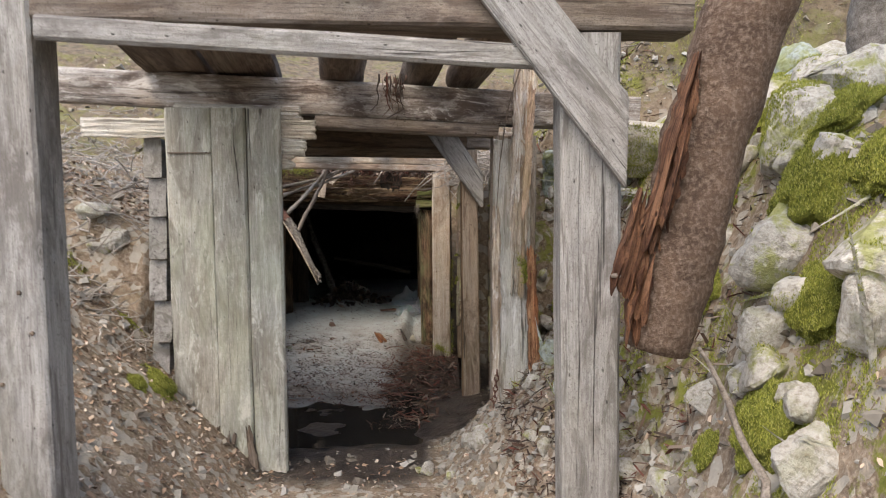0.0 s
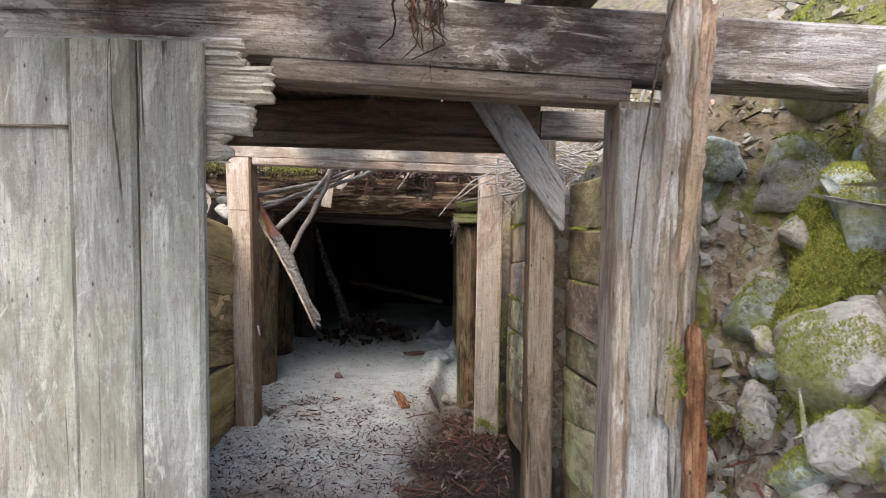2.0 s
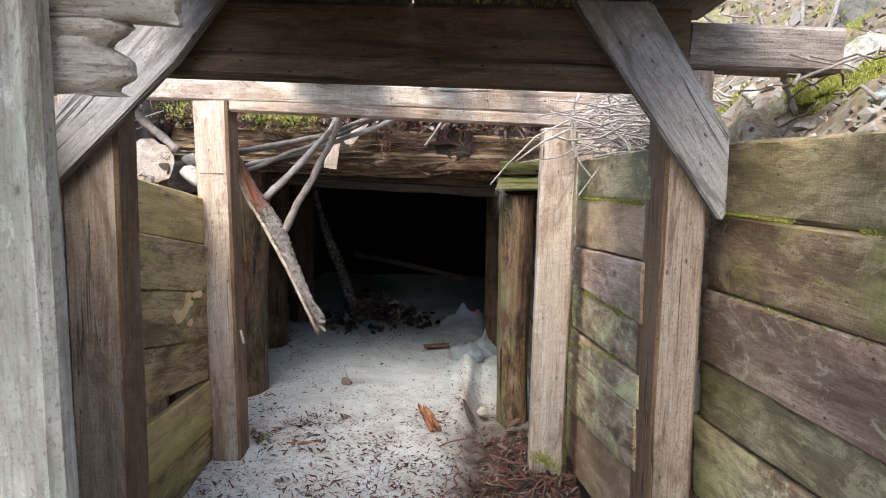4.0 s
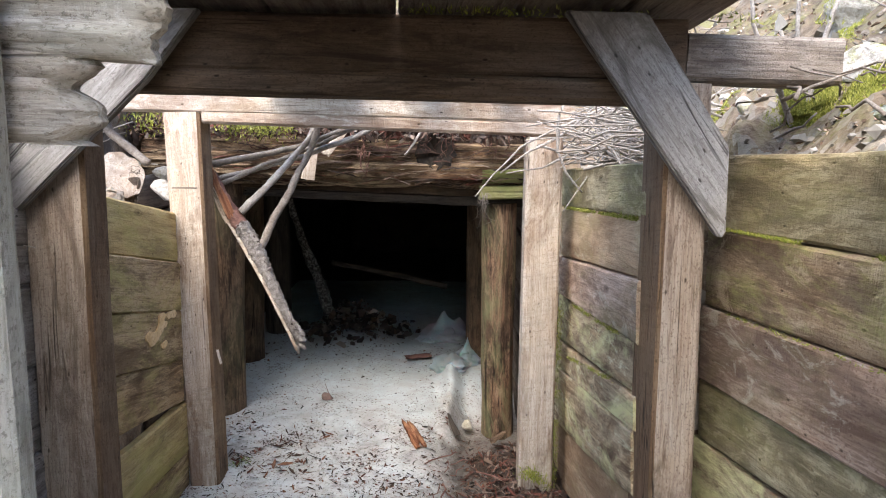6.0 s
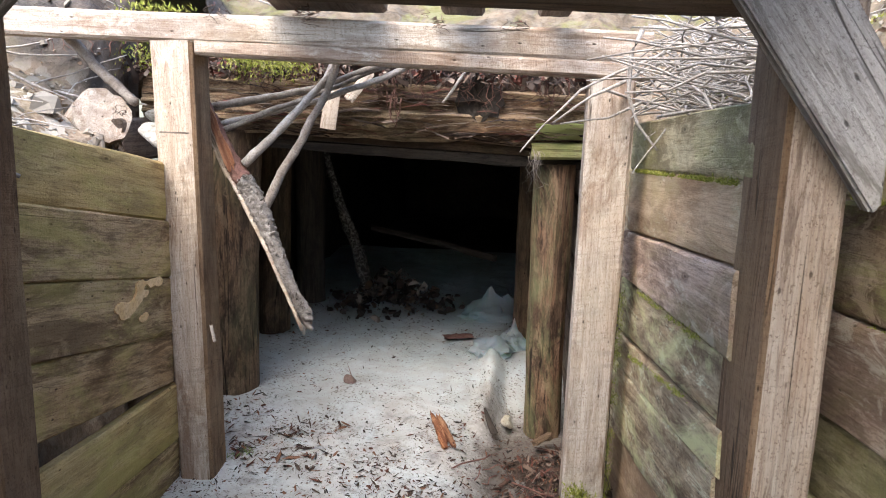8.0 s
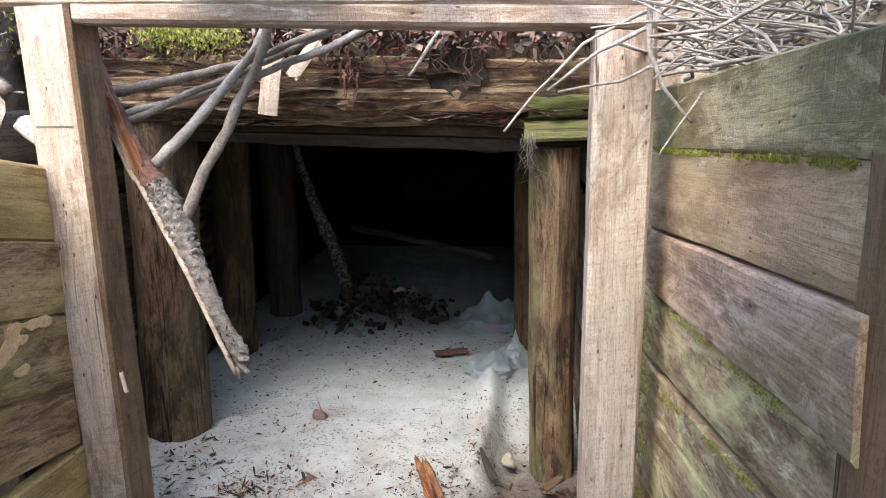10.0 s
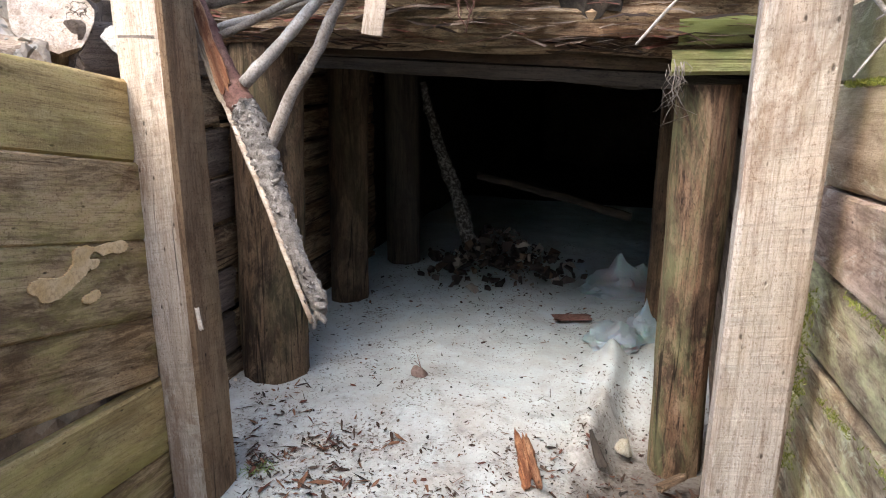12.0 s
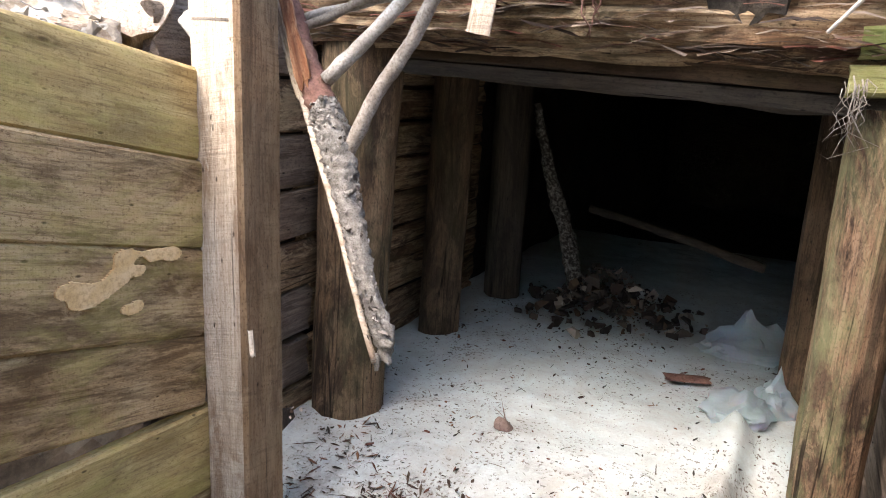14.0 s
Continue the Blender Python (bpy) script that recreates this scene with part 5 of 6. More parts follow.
def moss(cx, cy, rad, count, seed, z=None, flat=1.0, height=0.009):
    """A cushion of moss: short blades crowded over a patch, thinning out to an uneven edge."""
    r = np.random.RandomState(seed)
    a, d = r.rand(count) * 2 * np.pi, rad * np.sqrt(r.rand(count))
    d = d * (0.72 + 0.28 * np.sin(a * 3 + seed) + 0.18 * np.sin(a * 7 + 2 * seed))
    x, y = cx + d * np.cos(a), cy + d * np.sin(a) * flat
    base = ground_z(x, y) if z is None else np.full(count, z)
    lump = (0.03 + 0.25 * max(0, rad - 0.15)) * np.clip(1 - d / rad, 0, 1) * (1 + field(x, y, 14, seed))
    s = (height * (0.6 + 0.8 * r.rand(count)))[:, None] * np.ones(3)
    return np.stack([x, y, base + lump - 0.004], -1), s


spots = ((0.96, 1.85, 0.20), (1.10, 1.75, 0.14), (1.15, 2.05, 0.17), (1.22, 2.15, 0.16), (1.30, 2.50, 0.2), (1.0, 2.6, 0.12), (1.42, 2.9, 0.22), (0.93, 4.38, 0.26), (0.98, 4.20, 0.16), (1.05, 4.75, 0.22), (1.12, 4.5, 0.22), (0.84, 4.30, 0.10), (1.06, 4.25, 0.16), (0.94, 3.3, 0.16),
         (1.12, 3.7, 0.18), (0.82, 3.05, 0.11), (1.25, 3.1, 0.2), (0.74, 5.95, 0.15), (0.9, 6.2, 0.16), (0.6, 6.5, 0.14), (0.86, 5.6, 0.13), (0.75, 4.95, 0.12), (-1.63, 4.07, 0.11), (-1.56, 3.98, 0.08), (-1.9, 4.35, 0.09), (-2.3, 4.4, 0.14), (0.45, 7.2, 0.15), (1.3, 1.6, 0.2), (1.7, 3.2, 0.25), (1.9, 3.9, 0.3), (1.6, 4.6, 0.3), (2.2, 4.8, 0.35), (1.8, 5.6, 0.3), (2.4, 3.4, 0.3), (1.5, 5.2, 0.25), (2.1, 2.8, 0.25))
parts_p, parts_s = [], []


def rock_moss(ob, seed, cut, per=2600, height=0.022):
    """Tufts over the upper faces of a stone, in uneven cushions."""
    r = np.random.RandomState(seed)
    pts = []
    for p in ob.data.polygons:
        nz = (ob.matrix_basis.to_3x3() @ p.normal).z
        c = ob.matrix_basis @ p.center
        cover_ = noise.noise(c * 4.5 + Vector((seed, 0, 0))) + 0.5 * noise.noise(c * 12)
        if nz < -0.25 or cover_ + 0.55 * nz < cut:
            continue
        vs = [ob.matrix_basis @ ob.data.vertices[i].co for i in p.vertices]
        many_ = p.area * ob.matrix_basis.to_scale().x * per
        for _ in range(int(many_) + (r.rand() < many_ % 1)):
            wts = r.dirichlet(np.ones(len(vs)))
            q = sum((v * float(w_) for v, w_ in zip(vs, wts)), Vector())
            pts.append(tuple(q + (q - ob.matrix_basis.translation).normalized() * 0.004))
    if not pts:
        return None
    return np.array(pts), (height * (0.6 + 0.8 * r.rand(len(pts))))[:, None] * np.ones(3)


for k, ob in enumerate([o for o in bpy.data.objects if o.name.startswith("moss_cushion")]):
    got = rock_moss(ob, k + 900, -0.75, 34000, 0.009)
    parts_p.append(got[0])
    parts_s.append(got[1])
for k, ob in enumerate([o for o in bpy.data.objects if o.name.startswith(("rock_ledge", "boulder"))]):
    if ob.matrix_basis.translation.x < 0.5:
        continue
    got = rock_moss(ob, k + 50, 0.12 if ob.name.startswith("rock_ledge") else 0.50, 26000 if ob.name.startswith("rock_ledge") else 18000, 0.009)
    if got:
        parts_p.append(got[0])
        parts_s.append(got[1])
for k, (mx, my, mr) in enumerate(spots):
    p, q = moss(mx, my, mr, int(22000 * mr * mr * 3.2) + 60, k + 1)
    parts_p.append(p)
    parts_s.append(q)
scatter("moss", TUFT, TUFT_F, np.concatenate(parts_p), np.concatenate(parts_s), 1, MOSS, "yellow-green moss cushions on rocks and soil", "moss", 0.4, 8)


def strip_moss(a, b, count, wid, seed, height=0.016, drop=0.0):
    r = np.random.RandomState(seed)
    a, b = np.array(a), np.array(b)
    t = r.rand(count)
    keep = field(t * 4.0, t * 0 + seed, 2.0, seed) > -0.25
    t = t[keep]
    p = a[None] + (b - a)[None] * t[:, None] + r.randn(len(t), 3) * np.array([wid, wid, wid * 0.6 + drop])
    return p, (height * (0.6 + 0.8 * r.rand(len(t))))[:, None] * np.ones(3)


sm = [strip_moss((0.15, 5.9, 1.525), (0.15, 7.3, 1.435), 1300, 0.005, 1, 0.010), strip_moss((0.385, 4.5, 1.575), (0.375, 5.8, 1.51), 1000, 0.004, 2, 0.009),
      strip_moss((0.10, 7.08, 0.95), (0.09, 7.05, 0.02), 1200, 0.011, 3, 0.011), strip_moss((0.13, 6.9, 1.0), (0.13, 6.0, 1.10), 350, 0.006, 4, 0.008), strip_moss((0.13, 6.95, 0.72), (0.13, 6.1, 0.9), 450, 0.006, 12, 0.008),
      strip_moss((0.385, 4.6, 1.35), (0.375, 5.8, 1.245), 200, 0.004, 5, 0.008), strip_moss((0.45, 4.09, 1.27), (0.50, 4.08, 1.12), 900, 0.014, 6, 0.014), strip_moss((0.42, 4.08, 0.55), (0.50, 4.08, 0.42), 320, 0.016, 7, 0.012),
      strip_moss((-0.06, 6.985, 0.10), (0.06, 6.985, 0.02), 500, 0.022, 8), strip_moss((-1.75, 7.57, 1.86), (-1.35, 7.56, 1.85), 1100, 0.028, 9, 0.018, 0.02), strip_moss((-2.5, 7.62, 1.92), (-1.95, 7.62, 1.86), 900, 0.035, 10, 0.022, 0.03),
      strip_moss((-0.62, 5.65, 2.15), (0.64, 5.64, 2.13), 300, 0.012, 13, 0.014), strip_moss((-2.0, 7.08, 2.03), (-1.7, 7.06, 2.03), 200, 0.02, 14)]
scatter("moss", TUFT, TUFT_F, np.concatenate([p for p, _ in sm]), np.concatenate([q for _, q in sm]), 1, MOSS, "moss growing in the seams of the timber", "moss", 0.6, 9)

# debris on the snow
n = 15000
y = 5.7 + 3.9 * R.rand(n) ** 1.35
x = -1.95 + 1.85 * R.rand(n)
dens = field(x, y, 1.1, 40) + 0.35 * field(x, y, 4, 41)
keep = 1.9 * dens - 0.12 + 0.30 * (7.7 - y) > R.randn(n) * 0.40 + 0.05
x, y = x[keep], y[keep]
s = (0.005 + 0.024 * R.rand(len(x)) ** 3)[:, None] * np.stack([0.7 + 1.0 * R.rand(len(x)) ** 2, 0.5 + 0.7 * R.rand(len(x)), 0.5 * np.ones(len(x))], -1)
scatter("snow_litter", LEAF, LEAF_F, np.stack([x, y, snow_z(x, y) + 0.004], -1), s, 1, FLECKS, "dark bark flakes and needles strewn on snow", "litter", 0.25, 10)
n = 13000
x, y = -1.85 + 1.75 * R.rand(n), 5.5 + 2.3 * R.rand(n) ** 1.2
keep = 1.7 * field(x, y, 2.2, 61) + 0.7 * field(x, y, 8, 62) + 0.55 * (7.0 - y) > 0.35 * R.randn(n) - 0.05
x, y, n = x[keep], y[keep], int(keep.sum())
s = (0.005 + 0.030 * R.rand(n) ** 3)[:, None] * np.stack([1 + R.rand(n), 0.2 + 0.6 * R.rand(n), 0.6 * np.ones(n)], -1)
scatter("snow_litter", LEAF, LEAF_F, np.stack([x, y, snow_z(x, y) + 0.005], -1), s, 1, FLECKS, "reddish bark scraps melted out on dirty snow", "litter", 0.35, 23)
n = 320
y = 5.7 + 3.0 * R.rand(n) ** 1.3
x = -1.85 + 1.7 * R.rand(n)
s = (0.02 + 0.05 * R.rand(n) ** 2)[:, None] * np.stack([np.ones(n), 0.05 * np.ones(n), 0.06 * np.ones(n)], -1)
scatter("snow_litter", NEEDLE, NEEDLE_F, np.stack([x, y, snow_z(x, y) + 0.003], -1), s, 1, FLECKS, "dark needles strewn on snow", "litter", 0.12, 11)


# humus, twigs and bark on the thawed side
HUMUS = mottled("dark_wet_humus", (0.035, 0.024, 0.018), (0.075, 0.05, 0.036), (0.14, 0.10, 0.075), 14, 0.85, 1.0, 0.04)


def heap_z(x, y):
    rim = x + 0.20 * field(x, y, 4.0, 55) + 0.08 * field(x, y, 14.0, 56) + 0.16 * np.clip(6.9 - y, -0.8, 1.0)
    z = -0.25 + 0.19 * step01(rim, -0.62, -0.15) - 0.05 * (1 - step01(y, 5.6, 6.6)) + 0.05 * np.exp(-((y - 6.7) / 0.8) ** 2) * step01(x, -0.5, 0.0)
    z = z - 0.24 * step01(y + 0.10 * field(x, y, 6, 79), 7.45, 7.95)
    return z + 0.045 * field(x, y, 6, 77) + 0.028 * field(x, y, 20, 78)


gx, gy = np.meshgrid(np.arange(-0.95, 0.16, 0.022), np.arange(5.0, 8.0, 0.022))
ny_, nx_ = gx.shape
heap = mesh_of("soil_heap", np.stack([gx, gy, heap_z(gx, gy)], -1).reshape(-1, 3).tolist(), [(j * nx_ + i, j * nx_ + i + 1, (j + 1) * nx_ + i + 1, (j + 1) * nx_ + i) for j in range(ny_ - 1) for i in range(nx_ - 1)])
tagged(link("soil_heap", heap, HUMUS), "dark wet humus thawed out of the snow", "soil", "", "structure")
n = 7000
x, y = -0.95 + 1.08 * R.rand(n), 5.0 + 2.9 * R.rand(n)
hz, sz = heap_z(x, y), np.maximum(snow_z(x, y), ground_z(x, y))
keep = hz > sz - 0.05 - 0.05 * R.rand(n)
z = np.maximum(hz, sz) + 0.003 + 0.018 * R.rand(n) ** 2
s = (0.02 + 0.10 * R.rand(n) ** 2.5)[:, None] * np.stack([np.ones(n), 0.06 + 0.16 * R.rand(n) ** 2, 0.06 * np.ones(n)], -1)
scatter("twig_heap", NEEDLE, NEEDLE_F, np.stack([x, y, z], -1)[keep], s[keep], 1, NEEDLES, "dark red-brown twigs and bark at the snow edge", "debris", 0.3, 12)
n = 4200
x, y = -0.75 + 0.85 * R.rand(n), 6.5 + 1.4 * R.rand(n)
hz, sz = heap_z(x, y), snow_z(x, y)
keep = (hz > sz - 0.03 - 0.08 * R.rand(n) ** 3)
z = np.maximum(hz, sz) + 0.002 + 0.02 * R.rand(n) ** 2
s = (0.010 + 0.045 * R.rand(n) ** 3)[:, None] * np.stack([np.ones(n), 0.2 + 0.7 * R.rand(n) ** 2, 0.5 * np.ones(n)], -1)
scatter("bark_heap", LEAF, LEAF_F, np.stack([x, y, z], -1)[keep], s[keep], 1, FLECKS, "dark bark scraps at the ragged snow edge", "debris", 0.6, 22)
twigs_v, twigs_f = [], []
rr = random.Random(44)
for _ in range(70):
    cx, cy = rr.uniform(-0.55, 0.05), rr.uniform(5.5, 7.4)
    a_, ln = rr.uniform(0, 6.28), rr.uniform(0.10, 0.32)
    z0 = max(float(heap_z(cx, cy)), float(snow_z(cx, cy))) + 0.02
    pts = [Vector((cx + math.cos(a_) * ln * (i / 4 - 0.5) + rr.gauss(0, 0.008), cy + math.sin(a_) * ln * (i / 4 - 0.5) + rr.gauss(0, 0.008), z0 + rr.gauss(0.01, 0.012))) for i in range(5)]
    v, f = tube_data(pts, [rr.uniform(0.002, 0.005)] * 5, 5)
    twigs_f += [tuple(q + len(twigs_v) for q in face) for face in f]
    twigs_v += v
tagged(link("twig_heap", mesh_of("twigs", twigs_v, twigs_f), REDBARK), "thin reddish twigs lying on dark humus", "debris", "", "stuff")

# single finds on the snow
boulder("stone", -1.235, 7.99, 0.125, (0.055, 0.04, 0.035), mottled("red_stone", (0.20, 0.13, 0.11), (0.27, 0.19, 0.16), (0.12, 0.08, 0.07), 14, 0.8), 91, "small reddish stone on the snow", "stone", 20, "")
tagged(timber("bark_piece", (-0.785, 8.82, 0.135), (-0.565, 8.90, 0.135), 0.07, 0.02, REDBARK, jag=(0.05, 0.05), ridge=0.008, rough=0.008), "dark curled bark piece on the snow", "bark")
tagged(torn("bark_piece", (-0.60, 7.36, 0.055), (-0.725, 7.69, 0.105), 0.075, 0.022, ORANGE, normal=(0.1, -0.3, 1), jag=(0.10, 0.12), edge=0.010, groove=0.008, step=0.010, w2=0.05), "orange split bark piece on the snow edge", "bark")
tagged(timber("bark_piece", (-0.395, 7.66, 0.0), (-0.455, 7.72, 0.13), 0.050, 0.014, BLACKLOG, up=(0, 1, 0), w2=0.012, jag=(0.02, 0.03)), "dark pointed bark flake stuck in snow", "bark")
tagged(timber("bark_piece", (-0.20, 7.60, -0.01), (-0.09, 7.68, 0.03), 0.04, 0.025, LOGM, jag=(0.04, 0.05), ridge=0.012, rough=0.008), "red-brown rotten wood chunk", "bark")
n = 650
a, d = R.rand(n) * 6.28, R.rand(n) ** 0.7
x, y = -1.42 + 0.36 * d * np.cos(a), 7.33 + 0.20 * d * np.sin(a) + 0.10 * np.sin(9 * d)
keep = field(x, y, 9, 91) > -0.15
x, y, n = x[keep], y[keep], int(keep.sum())
s = (0.008 + 0.045 * R.rand(n) ** 3)[:, None] * np.stack([1 + R.rand(n), 0.25 + 0.5 * R.rand(n), 0.5 * np.ones(n)], -1)
scatter("bark_flakes", LEAF, LEAF_F, np.stack([x, y, snow_z(x, y) + 0.006], -1), s, 1, FLECKS, "patch of dark reddish bark flakes on the snow", "bark flakes", 0.3, 18)


def ice_lump(x, y, size, seed, spikes):
    bm = bmesh.new()
    bmesh.ops.create_icosphere(bm, subdivisions=4, radius=1.0)
    for v in bm.verts:
        c = v.co.copy()
        r = 1 + 0.30 * noise.noise(c * 2.1 + Vector((seed, 0, 0))) + 0.15 * noise.noise(c * 5 + Vector((seed, 3, 0)))
        v.co = Vector((c.x * size[0], c.y * size[1], c.z * size[2])) * r
        for sx, sy, sz in spikes:
            d = math.hypot(c.x - sx, c.y - sy)
            if c.z > 0:
                v.co.z += sz * max(0, 1 - d / 0.45) ** 1.6
    me = bpy.data.meshes.new("ice")
    bm.to_mesh(me)
    bm.free()
    smooth(me)
    me.set_sharp_from_angle(angle=radians(35))
    ob = link("ice_lump", me, ICE)
    ob.matrix_basis = Matrix.Translation((x, y, float(snow_z(x, y))))
    return tagged(ob, "bluish melting ice lump on the snow", "ice")


ice_lump(-0.47, 9.42, (0.24, 0.16, 0.10), 3, ((-0.05, 0.0, 0.17), (0.45, 0.1, 0.09), (-0.5, 0, 0.05)))
ice_lump(-0.44, 8.60, (0.13, 0.16, 0.06), 5, ((0.2, 0, 0.04),))

ice_lump(-0.30, 8.78, (0.10, 0.12, 0.10), 13, ((0, 0, 0.10),))
FOAM = mottled("cream_crumbly_ice", (0.46, 0.42, 0.32), (0.58, 0.55, 0.46), (0.26, 0.21, 0.15), 26, 0.9, 1.0, 0.02)
boulder("crumbled_lump", -0.325, 7.86, float(snow_z(-0.325, 7.86)) + 0.05, (0.05, 0.05, 0.055), FOAM, 93, "cream crumbling lump at the snow edge", "lump", 15, "")

# short chain by the post
chain = empty("chain", (0.315, 4.10, 0.40), "short rusty chain hanging against the slab", "chain")
for k in range(7):
    ring_pts = [(0.322 - 0.003 * k + (0.011 * math.cos(a_) if k % 2 else 0.002 * math.cos(a_)), 4.085 + (0.002 if k % 2 else 0.011) * math.cos(a_), 0.60 - 0.031 * k + 0.021 * math.sin(a_)) for a_ in [2 * math.pi * i / 14 for i in range(15)]]
    v, f = tube_data(ring_pts, [0.0038] * 15, 6)
    link("chain_link", mesh_of("chain_link", v, f), REDBARK, chain)

# inside the tunnel
tagged(stick("leaning_stick", [(-1.845, 9.80, 1.30), (-1.80, 9.80, 1.12), (-1.70, 9.80, 0.82), (-1.58, 9.8, 0.50), (-1.45, 9.78, 0.12)], [0.022, 0.030, 0.042, 0.048, 0.052], LICHEN, n=12, rough=0.5, wobble=0.015), "leaning dead stick with pale lichen", "stick")
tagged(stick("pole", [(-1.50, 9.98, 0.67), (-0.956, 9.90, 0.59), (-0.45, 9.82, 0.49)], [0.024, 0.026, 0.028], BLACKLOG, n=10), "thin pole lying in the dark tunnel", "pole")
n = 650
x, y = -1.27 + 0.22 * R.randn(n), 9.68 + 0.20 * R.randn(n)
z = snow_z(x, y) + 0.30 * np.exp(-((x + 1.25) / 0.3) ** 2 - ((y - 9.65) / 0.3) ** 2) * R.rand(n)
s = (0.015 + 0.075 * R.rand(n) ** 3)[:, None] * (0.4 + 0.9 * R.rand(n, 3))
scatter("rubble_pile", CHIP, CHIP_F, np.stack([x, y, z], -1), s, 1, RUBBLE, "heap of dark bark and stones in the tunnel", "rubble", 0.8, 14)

# ---- dry twigs heaped on the boarded bank ----
def twig_pile(name, count, box, lengths, mat, label, seed, dirs):
    r = random.Random(seed)
    verts, faces = [], []
    for _ in range(count):
        c = Vector((r.uniform(*box[0]), r.uniform(*box[1]), 0))
        c.z = r.uniform(*box[2]) - 0.25 * max(0, 0.25 - c.x) * 0.4 if box[2] else gz(c.x, c.y) + r.uniform(0.0, 0.07)
        a = r.gauss(*dirs)
        d = Vector((math.cos(a), math.sin(a), r.gauss(0.12, 0.28))).normalized()
        ln = r.uniform(*lengths)
        r0 = r.uniform(0.0025, 0.0075)
        pts = [c + d * (ln * (i / 5 - 0.5)) + Vector((r.gauss(0, 0.010), r.gauss(0, 0.010), r.gauss(0, 0.010) - 0.03 * (i / 5 - 0.5) ** 2)) for i in range(6)]
        v, f = tube_data(pts, [r0 * (1 - 0.5 * i / 5) for i in range(6)], 5)
        o = len(verts)
        verts += v
        faces += [tuple(q + o for q in face) for face in f]
    return tagged(link(name, mesh_of(name, verts, faces), mat), label, "twigs", "", "stuff")


twig_pile("twig_pile", 230, ((0.16, 0.62), (6.35, 7.25), (1.68, 1.98)), (0.25, 0.75), TWIG, "heap of dry pale grey twigs on the bank", 3, (2.3, 0.9))
twig_pile("twig_pile", 22, ((0.45, 1.0), (5.3, 6.2), (1.82, 1.98)), (0.15, 0.4), STICK, "sparse dry twigs on the bank", 4, (1.2, 1.0))
twig_pile("twig_pile", 70, ((-2.5, -1.95), (4.6, 5.6), (1.35, 1.95)), (0.3, 0.7), STICK, "dry brown brush on the bank behind the boards", 5, (1.4, 0.9))
twig_pile("brush", 260, ((-4.0, -1.95), (4.7, 8.6), None), (0.25, 0.8), TWIG, "dry pale brush lying on the upper bank", 6, (0.6, 1.1))
twig_pile("brush", 200, ((0.75, 3.0), (4.8, 9.0), None), (0.2, 0.6), STICK, "dry brown brush lying on the upper bank", 7, (1.0, 1.1))
twig_pile("brush", 60, ((-2.6, -1.75), (3.9, 4.7), None), (0.2, 0.6), TWIG, "dry pale brush beside the plank wall", 8, (1.2, 0.9))
for pts, r0 in (([(0.20, 6.92, 1.90), (0.03, 6.90, 1.80), (-0.10, 6.86, 1.735), (-0.24, 6.84, 1.635)], 0.008),
                ([(0.25, 6.92, 1.94), (0.0, 6.88, 1.83), (-0.143, 6.85, 1.753), (-0.27, 6.83, 1.626), (-0.35, 6.80, 1.528)], 0.006),
                ([(0.06, 6.88, 1.98), (0.028, 6.86, 1.90), (0.030, 6.86, 1.739), (0.07, 6.85, 1.639), (0.15, 6.84, 1.548)], 0.009),
                ([(0.32, 6.85, 1.86), (0.239, 6.80, 1.746), (0.135, 6.75, 1.605), (0.038, 6.70, 1.474)], 0.005),
                ([(0.10, 6.95, 1.72), (-0.03, 6.92, 1.66), (-0.20, 6.90, 1.63)], 0.006)):
    tagged(stick("twig", pts, [r0 * (1.1 - 0.6 * i / (len(pts) - 1)) for i in range(len(pts))], TWIG, n=6, wobble=0.008), "single bare twig sticking out of the heap", "twig", "bare twigs")

# bare shrub on the bank
shrub = empty("shrub", (0.684, 5.92, gz(0.684, 5.92)), "small bare leafless shrub on the bank", "shrub")
for pts in ([(0.684, 5.92, 1.80), (0.558, 5.9, 2.03), (0.49, 5.88, 2.16), (0.46, 5.86, 2.30)], [(0.684, 5.92, 1.80), (0.72, 5.9, 2.05), (0.74, 5.88, 2.20), (0.80, 5.86, 2.40)],
            [(0.60, 5.91, 1.95), (0.61, 5.88, 2.03), (0.57, 5.86, 2.14)], [(0.71, 5.9, 2.0), (0.64, 5.88, 2.12), (0.62, 5.86, 2.25)], [(0.69, 5.92, 1.82), (0.80, 5.88, 1.93), (0.86, 5.84, 2.0)]):
    stick("stem", pts, [0.010 * (1 - 0.6 * i / len(pts)) for i in range(len(pts))], TWIG, shrub, n=6, wobble=0.010)

# hanging roots and shreds
def shreds(name, spots, mat, label, seed, ln=(0.04, 0.16), each=9, width=0.004):
    r = random.Random(seed)
    verts, faces = [], []
    for sx, sy, sz, spread_ in spots:
        for _ in range(each):
            p = Vector((sx + r.gauss(0, spread_), sy + r.gauss(0, 0.015), sz + r.gauss(0, 0.012)))
            l = r.uniform(*ln)
            pts = [p + Vector((r.gauss(0, 0.006) * i, r.gauss(0, 0.004) * i - 0.004 * i, -l * i / 5)) for i in range(6)]
            r0 = r.uniform(0.4, 1.3) * width
            v, f = tube_data(pts, [r0 * (1 - 0.14 * i) for i in range(6)], 4)
            o = len(verts)
            verts += v
            faces += [tuple(q + o for q in face) for face in f]
    return tagged(link(name, mesh_of(name, verts, faces), mat), label, "roots", "", "stuff")


